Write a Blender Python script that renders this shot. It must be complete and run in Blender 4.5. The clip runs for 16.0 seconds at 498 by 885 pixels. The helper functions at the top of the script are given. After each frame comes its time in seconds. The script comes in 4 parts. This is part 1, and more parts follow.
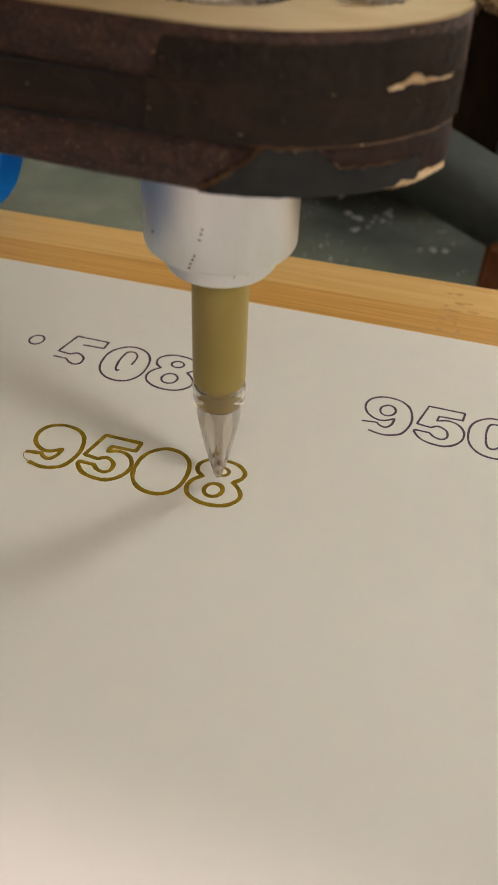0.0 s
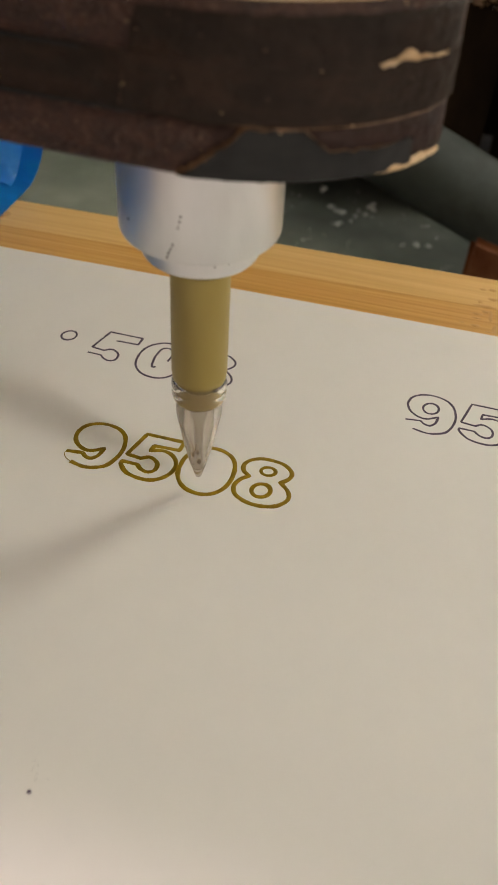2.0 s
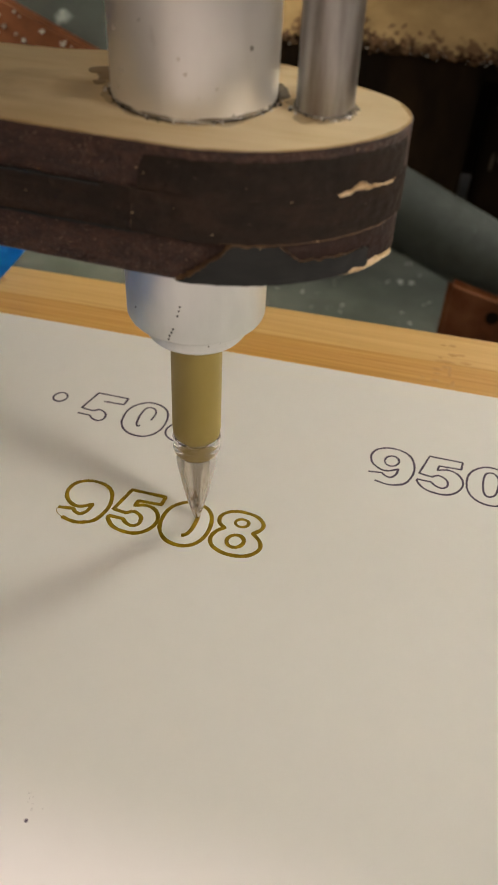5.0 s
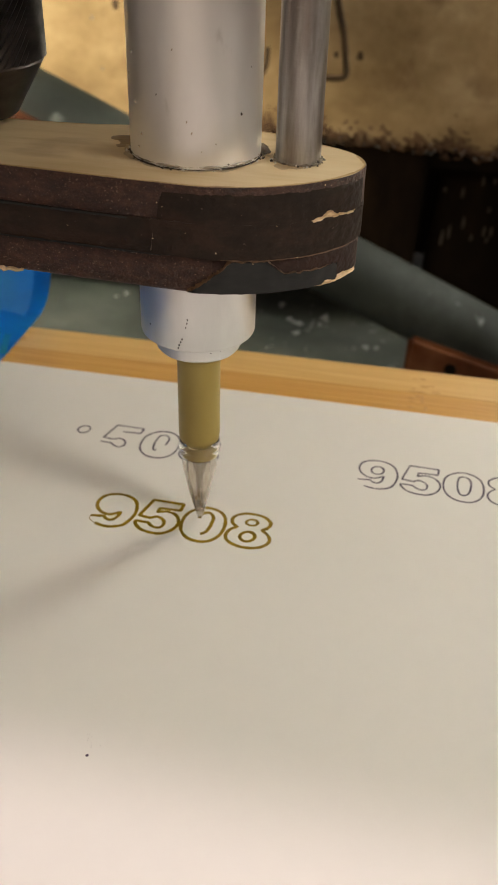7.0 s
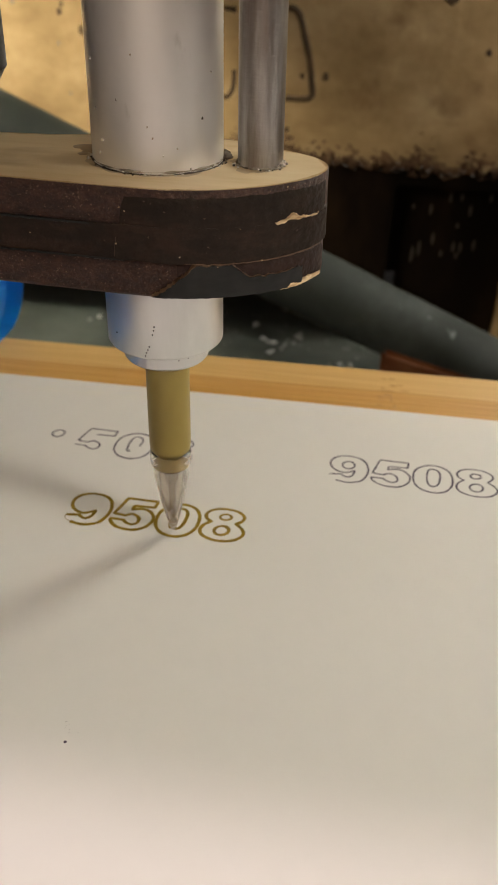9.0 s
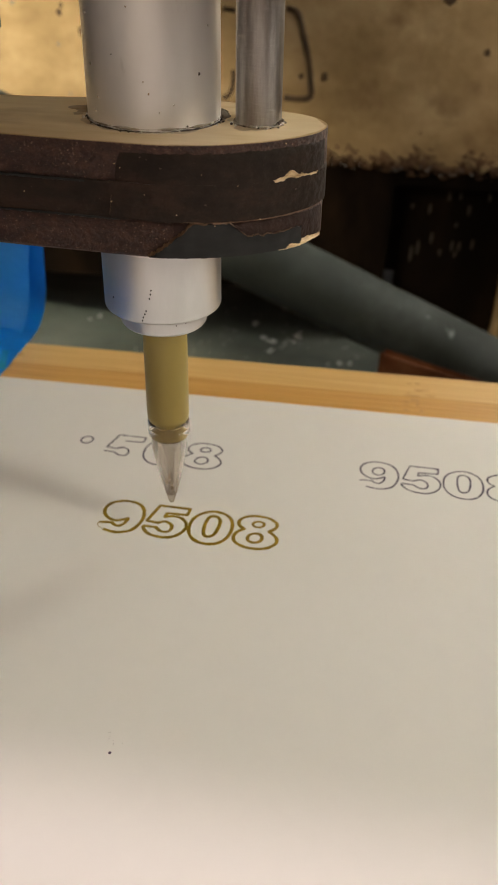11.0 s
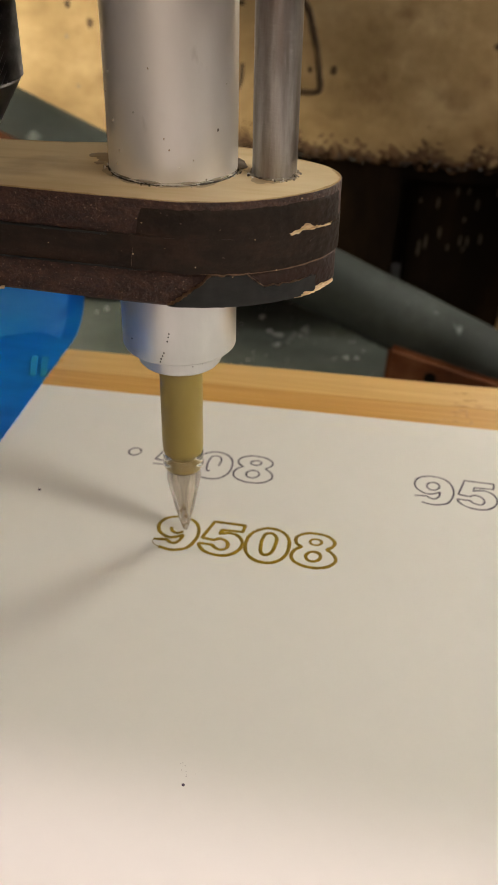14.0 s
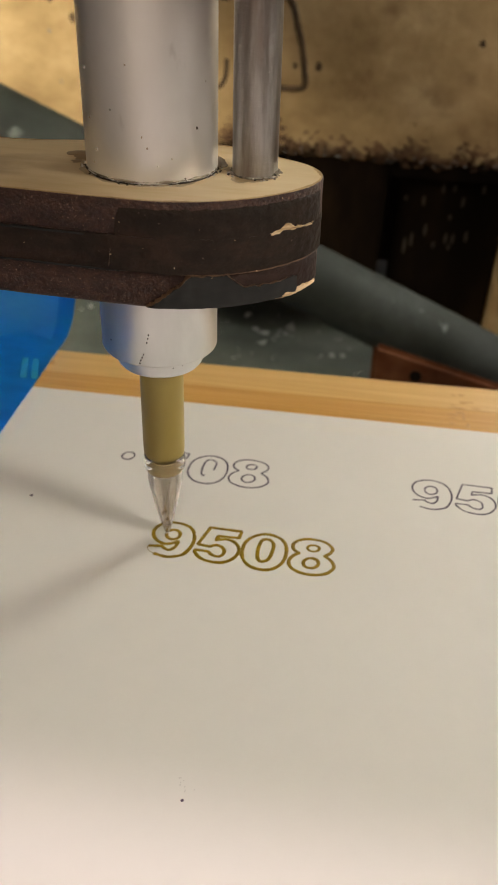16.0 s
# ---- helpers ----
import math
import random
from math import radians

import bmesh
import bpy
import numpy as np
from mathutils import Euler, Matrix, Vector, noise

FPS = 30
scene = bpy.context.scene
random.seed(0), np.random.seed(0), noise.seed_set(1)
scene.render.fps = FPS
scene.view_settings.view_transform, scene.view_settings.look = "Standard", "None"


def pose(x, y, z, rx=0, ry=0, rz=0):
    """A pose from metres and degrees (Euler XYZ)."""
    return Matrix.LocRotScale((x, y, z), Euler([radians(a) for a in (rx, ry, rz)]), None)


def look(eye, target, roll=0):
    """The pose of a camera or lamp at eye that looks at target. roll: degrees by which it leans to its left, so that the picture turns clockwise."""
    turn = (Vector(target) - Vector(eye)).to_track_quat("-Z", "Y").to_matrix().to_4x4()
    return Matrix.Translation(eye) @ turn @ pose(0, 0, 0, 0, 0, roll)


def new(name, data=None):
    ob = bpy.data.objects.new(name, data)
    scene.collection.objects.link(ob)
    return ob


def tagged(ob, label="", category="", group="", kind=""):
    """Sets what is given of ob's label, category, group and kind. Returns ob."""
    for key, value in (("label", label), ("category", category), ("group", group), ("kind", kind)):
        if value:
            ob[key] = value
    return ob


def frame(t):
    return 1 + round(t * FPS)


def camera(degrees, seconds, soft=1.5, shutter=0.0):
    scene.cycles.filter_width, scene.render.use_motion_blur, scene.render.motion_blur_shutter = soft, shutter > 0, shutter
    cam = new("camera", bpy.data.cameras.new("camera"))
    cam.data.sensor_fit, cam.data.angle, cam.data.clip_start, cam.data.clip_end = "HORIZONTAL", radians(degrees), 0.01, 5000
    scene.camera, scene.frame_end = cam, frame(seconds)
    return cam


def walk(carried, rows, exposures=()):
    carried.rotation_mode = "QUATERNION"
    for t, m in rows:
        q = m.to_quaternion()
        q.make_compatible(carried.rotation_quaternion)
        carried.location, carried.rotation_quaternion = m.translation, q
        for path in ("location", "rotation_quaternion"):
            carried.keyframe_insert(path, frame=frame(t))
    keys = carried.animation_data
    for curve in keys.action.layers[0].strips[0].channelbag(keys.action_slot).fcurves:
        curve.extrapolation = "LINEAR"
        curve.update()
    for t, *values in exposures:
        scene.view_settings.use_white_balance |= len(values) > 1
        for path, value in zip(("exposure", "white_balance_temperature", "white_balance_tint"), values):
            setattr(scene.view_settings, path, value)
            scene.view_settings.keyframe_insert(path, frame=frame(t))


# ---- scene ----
cam = camera(33.05, 16.0, soft=1.4)
cam.data.dof.use_dof, cam.data.dof.focus_distance, cam.data.dof.aperture_fstop = True, 0.106, 58.0

MM = 0.001
PATH = [  # seconds; place in millimetres; turn in degrees
    (0, 20.19, -71.46, 74.96, 47.11, -2.24, 15.04),
    (0.5, 18.92, -70.14, 74.88, 47.17, -2.75, 14.98),
    (1, 19.15, -69.04, 74.73, 46.79, -2.86, 14.43),
    (1.5, 19.51, -68.75, 74.08, 46.74, -3.18, 14.03),
    (2, 19.29, -67.87, 73.92, 46.56, -3.11, 14.11),
    (2.5, 19.90, -67.52, 73.93, 46.56, -2.73, 14.08),
    (3, 21.92, -66.25, 75.45, 46.01, -1.88, 14.18),
    (3.5, 21.16, -67.48, 77.60, 46.44, -1.48, 14.10),
    (3.7, 20.80, -68.05, 78.67, 46.67, -1.53, 13.99),
    (5.8, 23.46, -84.81, 87.14, 50.00, -3.05, 12.93),
    (6, 24.31, -87.54, 87.58, 50.68, -2.90, 12.52),
    (6.5, 22.41, -95.07, 87.14, 53.07, -2.52, 11.53),
    (7, 23.26, -98.81, 86.04, 54.82, -2.02, 10.60),
    (7.5, 24.03, -98.01, 84.22, 55.80, -1.92, 9.51),
    (8, 24.43, -96.03, 84.20, 55.98, -1.64, 8.89),
    (8.5, 25.11, -96.86, 82.87, 56.35, -1.36, 8.56),
    (9, 24.64, -99.13, 83.42, 56.65, -1.57, 8.64),
    (9.5, 23.42, -100.41, 83.52, 56.93, -1.80, 8.84),
    (10, 23.72, -100.04, 85.04, 56.44, -1.59, 9.11),
    (10.2, 24.24, -99.95, 84.08, 56.59, -1.60, 8.91),
    (12.3, 25.51, -100.70, 86.64, 56.07, -1.10, 8.70),
    (12.5, 24.26, -101.34, 87.01, 56.00, -0.93, 8.89),
    (13, 23.58, -102.16, 87.13, 55.91, -1.01, 9.30),
    (13.5, 23.12, -101.33, 86.91, 55.75, -1.45, 9.14),
    (14, 23.36, -99.62, 86.40, 55.73, -1.59, 8.91),
    (14.5, 23.97, -97.51, 87.67, 55.63, -1.63, 8.80),
    (15, 24.09, -96.72, 86.32, 55.60, -1.56, 8.65),
    (15.5, 23.70, -97.14, 86.38, 55.50, -1.74, 8.41),
    (16, 23.96, -97.82, 86.29, 55.49, -1.95, 8.16),
]
walk(cam, [(t, pose(x * MM, y * MM, z * MM, rx, ry, rz)) for t, x, y, z, rx, ry, rz in PATH],
     [(0.0, -0.03), (3.7, -0.02), (6.5, 0.06), (8.0, 0.05), (9.5, -0.07), (10.2, -0.04), (12.5, -0.05), (14.0, 0.05), (16.0, 0.04)])

# ---- light ----
room_world = bpy.data.worlds.new("room_world")
scene.world = room_world
room_world.use_nodes = True
room_world.node_tree.nodes["Background"].inputs[0].default_value = (1.0, 0.90, 0.78, 1)
room_world.node_tree.nodes["Background"].inputs[1].default_value = 0.165


def area_lamp(name, eye, target, size, watts, colour, spread=180):
    data = bpy.data.lights.new(name, "AREA")
    data.shape, data.size, data.energy, data.color, data.spread = "DISK", size, watts, colour, radians(spread)
    ob = new(name, data)
    ob.matrix_world = look(eye, target)
    return tagged(ob, kind="structure")


area_lamp("work_lamp_back", (0.140, 0.185, 0.135), (0, 0, 0), 0.068, 0.335, (1.0, 0.95, 0.82))
area_lamp("work_lamp_side", (0.56, -0.16, 0.40), (0, -0.02, 0.01), 0.19, 0.118, (1.0, 0.935, 0.81), 36)
area_lamp("ceiling_lamp", (0.02, 0.06, 1.50), (0, -0.08, 0), 0.17, 10.3, (1.0, 0.795, 0.82))
# added fill, no known source: soft ambient and broad highlights on the tube
area_lamp("fill_front", (0.25, -1.15, 1.05), (0, 0, 0.05), 1.10, 0.44, (1.0, 0.94, 0.825))
area_lamp("room_lamp_left", (-0.50, -0.65, 0.60), (0, 0, 0), 0.12, 0.46, (1.0, 0.93, 0.80))
# added helper: brightens the front wall so the tube reflects more light
area_lamp("fill_front_wall", (0.10, -0.55, 1.70), (0.0, -1.48, 0.45), 0.40, 15.0, (1.0, 0.91, 0.84), 110)
# added wash for the back wall's left part, narrowed to miss the paper
area_lamp("fill_wall_left", (-0.30, 0.02, 0.24), (-0.13, 0.205, 0.05), 0.10, 0.34, (1.0, 0.88, 0.66), 56)


# ---- materials ----
def material(name, colour, rough=0.5, metal=0.0, **sockets):
    m = bpy.data.materials.new(name)
    m.use_nodes = True
    b = m.node_tree.nodes["Principled BSDF"]
    b.inputs["Base Color"].default_value = (*colour, 1)
    b.inputs["Roughness"].default_value = rough
    b.inputs["Metallic"].default_value = metal
    for key, value in sockets.items():
        b.inputs[key.replace("_", " ")].default_value = value
    return m


def add(m, kind, **inputs):
    n = m.node_tree.nodes.new(kind)
    for key, value in inputs.items():
        n.inputs[key.replace("_", " ")].default_value = value
    return n


def wire(m, a, out, b, into):
    m.node_tree.links.new(a.outputs[out], b.inputs[into])


def noisy(m, colours, scale, stretch=(1, 1, 1), detail=6.0, socket="Base Color", source="Object", stops=None, rough=0.6):
    """A ramp of colours over stretched noise, fed to one socket of the shader. Returns the noise."""
    co, mp = add(m, "ShaderNodeTexCoord"), add(m, "ShaderNodeMapping", Scale=stretch)
    ns = add(m, "ShaderNodeTexNoise", Scale=scale, Detail=detail, Roughness=rough)
    rp = m.node_tree.nodes.new("ShaderNodeValToRGB")
    wire(m, co, source, mp, "Vector"), wire(m, mp, "Vector", ns, "Vector"), wire(m, ns, "Fac", rp, "Fac")
    stops = stops or [0.3 + 0.4 * i / (len(colours) - 1) for i in range(len(colours))]
    while len(rp.color_ramp.elements) < len(colours):
        rp.color_ramp.elements.new(0.5)
    for e, c, s in zip(rp.color_ramp.elements, colours, stops):
        e.position, e.color = s, (*c, 1) if len(c) == 3 else (c[0],) * 3 + (1,)
    wire(m, rp, "Color", m.node_tree.nodes["Principled BSDF"], socket)
    return ns, rp


def over(m, first, colours, stops, scale, stretch=(1, 1, 1), detail=4.0, colour=(0, 0, 0), source="Object"):
    """Lays patches of one colour over a ramp, where a second noise is high."""
    co, mp = add(m, "ShaderNodeTexCoord"), add(m, "ShaderNodeMapping", Scale=stretch)
    ns = add(m, "ShaderNodeTexNoise", Scale=scale, Detail=detail)
    rp = m.node_tree.nodes.new("ShaderNodeValToRGB")
    mix = m.node_tree.nodes.new("ShaderNodeMix")
    mix.data_type = "RGBA"
    for e, c, s in zip(rp.color_ramp.elements, colours, stops):
        e.position, e.color = s, (c, c, c, 1)
    wire(m, co, source, mp, "Vector"), wire(m, mp, "Vector", ns, "Vector"), wire(m, ns, "Fac", rp, "Fac")
    m.node_tree.links.new(rp.outputs["Color"], mix.inputs[0])
    m.node_tree.links.new(first.outputs["Color"], mix.inputs[6])
    mix.inputs[7].default_value = (*colour, 1)
    m.node_tree.links.new(mix.outputs[2], m.node_tree.nodes["Principled BSDF"].inputs["Base Color"])
    return mix


def bump(m, scale, strength, distance, stretch=(1, 1, 1), detail=5.0):
    co, mp = add(m, "ShaderNodeTexCoord"), add(m, "ShaderNodeMapping", Scale=stretch)
    ns = add(m, "ShaderNodeTexNoise", Scale=scale, Detail=detail)
    bp = add(m, "ShaderNodeBump", Strength=strength, Distance=distance)
    wire(m, co, "Object", mp, "Vector"), wire(m, mp, "Vector", ns, "Vector"), wire(m, ns, "Fac", bp, "Height")
    wire(m, bp, "Normal", m.node_tree.nodes["Principled BSDF"], "Normal")


PAPER = material("white_paper", (0.78, 0.75, 0.70), 0.62)
noisy(PAPER, [(0.700, 0.684, 0.648), (0.715, 0.698, 0.660)], 260, detail=8)
bump(PAPER, 2600, 0.10, 0.00008)

BAMBOO = material("bamboo_strip", (0.50, 0.30, 0.12), 0.42)
_n, _r = noisy(BAMBOO, [(0.47, 0.235, 0.050), (0.58, 0.32, 0.082), (0.64, 0.38, 0.115)], 9, (3, 190, 60), 7)
over(BAMBOO, _r, (0.0, 0.28), (0.64, 0.80), 24, (0.6, 22, 6), 3, (0.36, 0.18, 0.045))
bump(BAMBOO, 30, 0.12, 0.0003, (2, 90, 40))
BAMBOO_PALE = material("pale_bamboo_strip", (0.60, 0.42, 0.20), 0.42)
_n, _r = noisy(BAMBOO_PALE, [(0.58, 0.350, 0.115), (0.65, 0.415, 0.150), (0.70, 0.47, 0.19)], 7, (3, 150, 60), 7)
over(BAMBOO_PALE, _r, (0.0, 0.22), (0.62, 0.78), 24, (0.6, 20, 6), 3, (0.42, 0.23, 0.08))
bump(BAMBOO_PALE, 30, 0.12, 0.0003, (2, 90, 40))
BAMBOO_DARK = material("bamboo_node_and_shade", (0.38, 0.20, 0.06), 0.5)
noisy(BAMBOO_DARK, [(0.46, 0.25, 0.072), (0.60, 0.36, 0.13)], 400, (1, 1, 1), 5)

PLY_TOP = material("birch_face", (0.55, 0.40, 0.24), 0.55)
_n, _r = noisy(PLY_TOP, [(0.62, 0.46, 0.24), (0.71, 0.555, 0.33), (0.76, 0.62, 0.40)], 42, (1, 7, 1), 7)
over(PLY_TOP, _r, (0.0, 0.6), (0.57, 0.76), 75, (1, 1.8, 1), 6, (0.30, 0.195, 0.10))
bump(PLY_TOP, 300, 0.12, 0.0002, (1, 9, 1))
CHAR = material("laser_charred_edge", (0.035, 0.02, 0.014), 0.62, Specular_IOR_Level=0.45)
_n, _r = noisy(CHAR, [(0.008, 0.0036, 0.0025), (0.036, 0.0142, 0.0088), (0.092, 0.038, 0.0235)], 520, (0.7, 0.7, 1.5), 10, rough=0.8)
over(CHAR, _r, (0.0, 0.8), (0.64, 0.70), 4300, (0.8, 0.8, 1.0), 3, (0.23, 0.14, 0.095))
bump(CHAR, 1500, 0.9, 0.0006, (1, 1, 1.2), 9)
CHAR_DARK = material("smooth_charred_edge", (0.018, 0.013, 0.011), 0.68, Specular_IOR_Level=0.17)
_n, _r = noisy(CHAR_DARK, [(0.0085, 0.0060, 0.0048), (0.020, 0.0132, 0.0098), (0.046, 0.026, 0.0175)], 62, (0.8, 0.8, 2.0), 10, rough=0.72)
over(CHAR_DARK, _r, (0.0, 0.7), (0.70, 0.76), 1900, (0.8, 0.8, 1.2), 4, (0.14, 0.10, 0.075))
bump(CHAR_DARK, 900, 0.7, 0.0005, (1, 1, 1.3), 9)
CHAR_BLUE = material("burnt_flake", (0.02, 0.02, 0.022), 0.6, Specular_IOR_Level=0.35)
_n, _r = noisy(CHAR_BLUE, [(0.0055, 0.0061, 0.0064), (0.0150, 0.0158, 0.0158)], 200, (1, 1, 3), 8)
bump(CHAR_BLUE, 700, 0.25, 0.0002, (1, 1, 1), 6)
BARE = material("bare_splintered_wood", (0.55, 0.38, 0.20), 0.7)
noisy(BARE, [(0.36, 0.21, 0.09), (0.60, 0.43, 0.24), (0.72, 0.56, 0.36)], 500, (1, 1, 5), 6)
bump(BARE, 900, 0.6, 0.0006, (1, 1, 5))

ALU = material("satin_aluminium", (0.72, 0.73, 0.75), 0.43, 0.97)
noisy(ALU, [(0.61, 0.625, 0.625), (0.67, 0.685, 0.685), (0.74, 0.755, 0.755)], 160, (1, 1, 0.35), 8)
noisy(ALU, [(0.37,), (0.48,)], 300, (1, 1, 0.3), 6, "Roughness")
bump(ALU, 1600, 0.06, 0.0001, (1, 1, 0.5), 5)
ALU_WORN = material("worn_aluminium", (0.84, 0.83, 0.82), 0.38, 0.82)
_n, _r = noisy(ALU_WORN, [(0.80, 0.78, 0.765), (0.90, 0.89, 0.885), (0.95, 0.945, 0.94)], 75, (1, 1, 0.45), 9)
over(ALU_WORN, _r, (0.0, 0.5), (0.66, 0.74), 420, (1, 1, 0.4), 5, (0.62, 0.60, 0.58))
noisy(ALU_WORN, [(0.30,), (0.44,)], 200, (1, 1, 0.4), 8, "Roughness")
bump(ALU_WORN, 420, 0.16, 0.0003, (1, 1, 0.5), 8)
STEEL = material("ground_steel_rod", (0.42, 0.41, 0.40), 0.30, 1.0)
noisy(STEEL, [(0.22, 0.165, 0.150), (0.32, 0.30, 0.285), (0.50, 0.49, 0.48)], 480, (1, 1, 0.12), 7)
noisy(STEEL, [(0.30,), (0.50,)], 700, (1, 1, 0.15), 5, "Roughness")
bump(STEEL, 1500, 0.3, 0.0003, (0.5, 0.5, 2.2), 5)
GLUE = material("dried_glue", (0.52, 0.46, 0.37), 0.10, 0.0, Transmission_Weight=0.5, IOR=1.48)
bump(GLUE, 900, 0.5, 0.0005)
GLUE_WHITE = material("whitened_glue", (0.74, 0.70, 0.64), 0.15, Coat_Weight=0.6)
HALO = material("glue_soaked_wood", (0.36, 0.245, 0.125), 0.32)
noisy(HALO, [(0.30, 0.20, 0.095), (0.50, 0.37, 0.20)], 260, (1, 1, 1), 7)
DIRT = material("black_grime", (0.03, 0.025, 0.022), 0.8)
noisy(DIRT, [(0.015, 0.012, 0.01), (0.07, 0.055, 0.045)], 900)

REFILL = material("olive_gold_barrel", (0.31, 0.235, 0.055), 0.42, 0.0)
noisy(REFILL, [(0.248, 0.184, 0.041), (0.290, 0.220, 0.055)], 160, (1, 1, 0.4), 5)
CONE_CLEAR = material("smoky_clear_cone", (0.82, 0.785, 0.73), 0.05, 0.0, Transmission_Weight=0.90, IOR=1.45)
CLEAR = material("clear_plastic", (0.98, 0.97, 0.95), 0.04, 0.0, Transmission_Weight=1.0, IOR=1.28)
INK_CORE = material("gold_ink_core", (0.36, 0.26, 0.11), 0.4)
noisy(INK_CORE, [(0.27, 0.195, 0.06), (0.36, 0.27, 0.10)], 300)
INK_FLECK = material("brown_ink_fleck", (0.22, 0.15, 0.06), 0.35)
noisy(INK_FLECK, [(0.15, 0.095, 0.035), (0.32, 0.22, 0.09)], 900)
RIM = material("scorched_rim", (0.40, 0.24, 0.09), 0.6)
noisy(RIM, [(0.26, 0.145, 0.055), (0.46, 0.29, 0.12), (0.60, 0.42, 0.20)], 300, (1, 1, 1), 7)
SOOT = material("sooty_edge", (0.014, 0.008, 0.006), 0.7, Specular_IOR_Level=0.3)
noisy(SOOT, [(0.009, 0.0040, 0.0030), (0.024, 0.0100, 0.0075), (0.046, 0.020, 0.013)], 140, (1, 1, 2), 9)
bump(SOOT, 1200, 0.7, 0.0005, (1, 1, 1.2), 8)
CONE = material("nickel_tip_cone", (0.62, 0.57, 0.50), 0.18, 0.85)
noisy(CONE, [(0.14,), (0.26,)], 500, (1, 1, 0.3), 4, "Roughness")
INK_GOLD = material("gold_gel_ink", (0.25, 0.16, 0.010), 0.34, 0.15)
noisy(INK_GOLD, [(0.175, 0.110, 0.002), (0.285, 0.187, 0.004), (0.42, 0.282, 0.011)], 420, (1, 1, 1), 4)
INK_DARK = material("dark_violet_ink", (0.035, 0.02, 0.04), 0.5)
noisy(INK_DARK, [(0.028, 0.018, 0.036), (0.080, 0.052, 0.096)], 500, (1, 1, 1), 3)
MARK = material("etched_black", (0.03, 0.03, 0.035), 0.5)

TAPE = material("blue_masking_tape", (0.012, 0.19, 0.62), 0.48)
_n, _r = noisy(TAPE, [(0.007, 0.21, 0.72), (0.014, 0.30, 0.88)], 70, (1, 3, 1), 6)
over(TAPE, _r, (0.0, 0.35), (0.62, 0.75), 70, (1, 3, 1), 3, (0.015, 0.30, 0.60))
bump(TAPE, 900, 0.25, 0.0003, (1, 3, 1))
# lit copy of the tape blue: the flap's extra light is in its colour
TAPE_LIT = material("lit_blue_tape", (0.04, 0.31, 0.78), 0.42)
_n, _r = noisy(TAPE_LIT, [(0.020, 0.30, 0.84), (0.05, 0.42, 0.92)], 60, (1, 1, 2), 6)
bump(TAPE_LIT, 500, 0.3, 0.0005, (1, 1, 2))
TAPE_GREEN = material("green_tape_print", (0.02, 0.24, 0.42), 0.5)
noisy(TAPE_GREEN, [(0.009, 0.235, 0.66), (0.02, 0.25, 0.42)], 260, (1, 0.6, 1), 5)

IRON = material("grey_painted_casting", (0.06, 0.068, 0.066), 0.42)
_n, _r = noisy(IRON, [(0.042, 0.052, 0.046), (0.082, 0.095, 0.085), (0.145, 0.160, 0.145)], 30, (1, 1, 1), 8)
over(IRON, _r, (0.0, 0.5), (0.64, 0.80), 60, (1, 1, 1), 6, (0.20, 0.22, 0.22))
bump(IRON, 260, 0.15, 0.0006)
PIPE = material("grey_enamel_pipe", (0.06, 0.07, 0.07), 0.75, Specular_IOR_Level=0.3)
_n, _r = noisy(PIPE, [(0.017, 0.022, 0.020), (0.033, 0.040, 0.037), (0.066, 0.076, 0.073)], 30, (1, 1, 1), 7)
# pale blotches paint highlights onto the pipe
over(PIPE, _r, (0.0, 0.7), (0.66, 0.76), 110, (1, 1, 1), 4, (0.24, 0.26, 0.26))
CHIP = material("pale_shavings", (0.52, 0.53, 0.51), 0.30, 0.4)
RUST = material("red_oxide_block", (0.13, 0.035, 0.018), 0.85, Specular_IOR_Level=0.2)
noisy(RUST, [(0.050, 0.016, 0.007), (0.105, 0.036, 0.014), (0.17, 0.068, 0.030)], 60, (1, 1, 1), 8)
bump(RUST, 300, 0.4, 0.001)
OLD_GLUE = material("old_brown_glue", (0.16, 0.10, 0.05), 0.35)
noisy(OLD_GLUE, [(0.20, 0.125, 0.06), (0.34, 0.23, 0.125)], 300)
SMUDGE = material("faint_smudge", (0.30, 0.27, 0.27), 0.7)
MARKER = material("brown_marker", (0.055, 0.03, 0.012), 0.7)
noisy(MARKER, [(0.03, 0.016, 0.006), (0.11, 0.065, 0.028)], 160)
DRIP = material("dusty_drip", (0.028, 0.021, 0.014), 0.7)
SCORCH = material("scorched_seam", (0.13, 0.07, 0.032), 0.7)
noisy(SCORCH, [(0.06, 0.030, 0.015), (0.19, 0.105, 0.050)], 160, (1, 1, 1), 5)
RUBBED = material("bright_nick", (0.85, 0.84, 0.82), 0.25, 1.0)
WALL = material("tan_board_wall", (0.50, 0.36, 0.19), 0.75)
_n, _r = noisy(WALL, [(0.26, 0.168, 0.070), (0.40, 0.278, 0.131), (0.53, 0.395, 0.212)], 38, (1, 1, 1.4), 8)
over(WALL, _r, (0.0, 0.75), (0.56, 0.72), 75, (1, 1, 1), 6, (0.23, 0.135, 0.055))
bump(WALL, 260, 0.28, 0.0012)
# base colour held near black for the band under the board wall
DARKWOOD = material("near_black_wood", (0.028, 0.017, 0.010), 0.9, Specular_IOR_Level=0.06)
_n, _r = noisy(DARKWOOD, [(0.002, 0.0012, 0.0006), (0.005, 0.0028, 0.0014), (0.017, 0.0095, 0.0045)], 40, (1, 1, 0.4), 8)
# near-black colour that paints the shade of the recess and bolt hole
BLACK = material("painted_recess_shade", (0.010, 0.008, 0.006), 0.9, Specular_IOR_Level=0.06)
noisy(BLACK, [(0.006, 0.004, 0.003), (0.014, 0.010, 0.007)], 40)
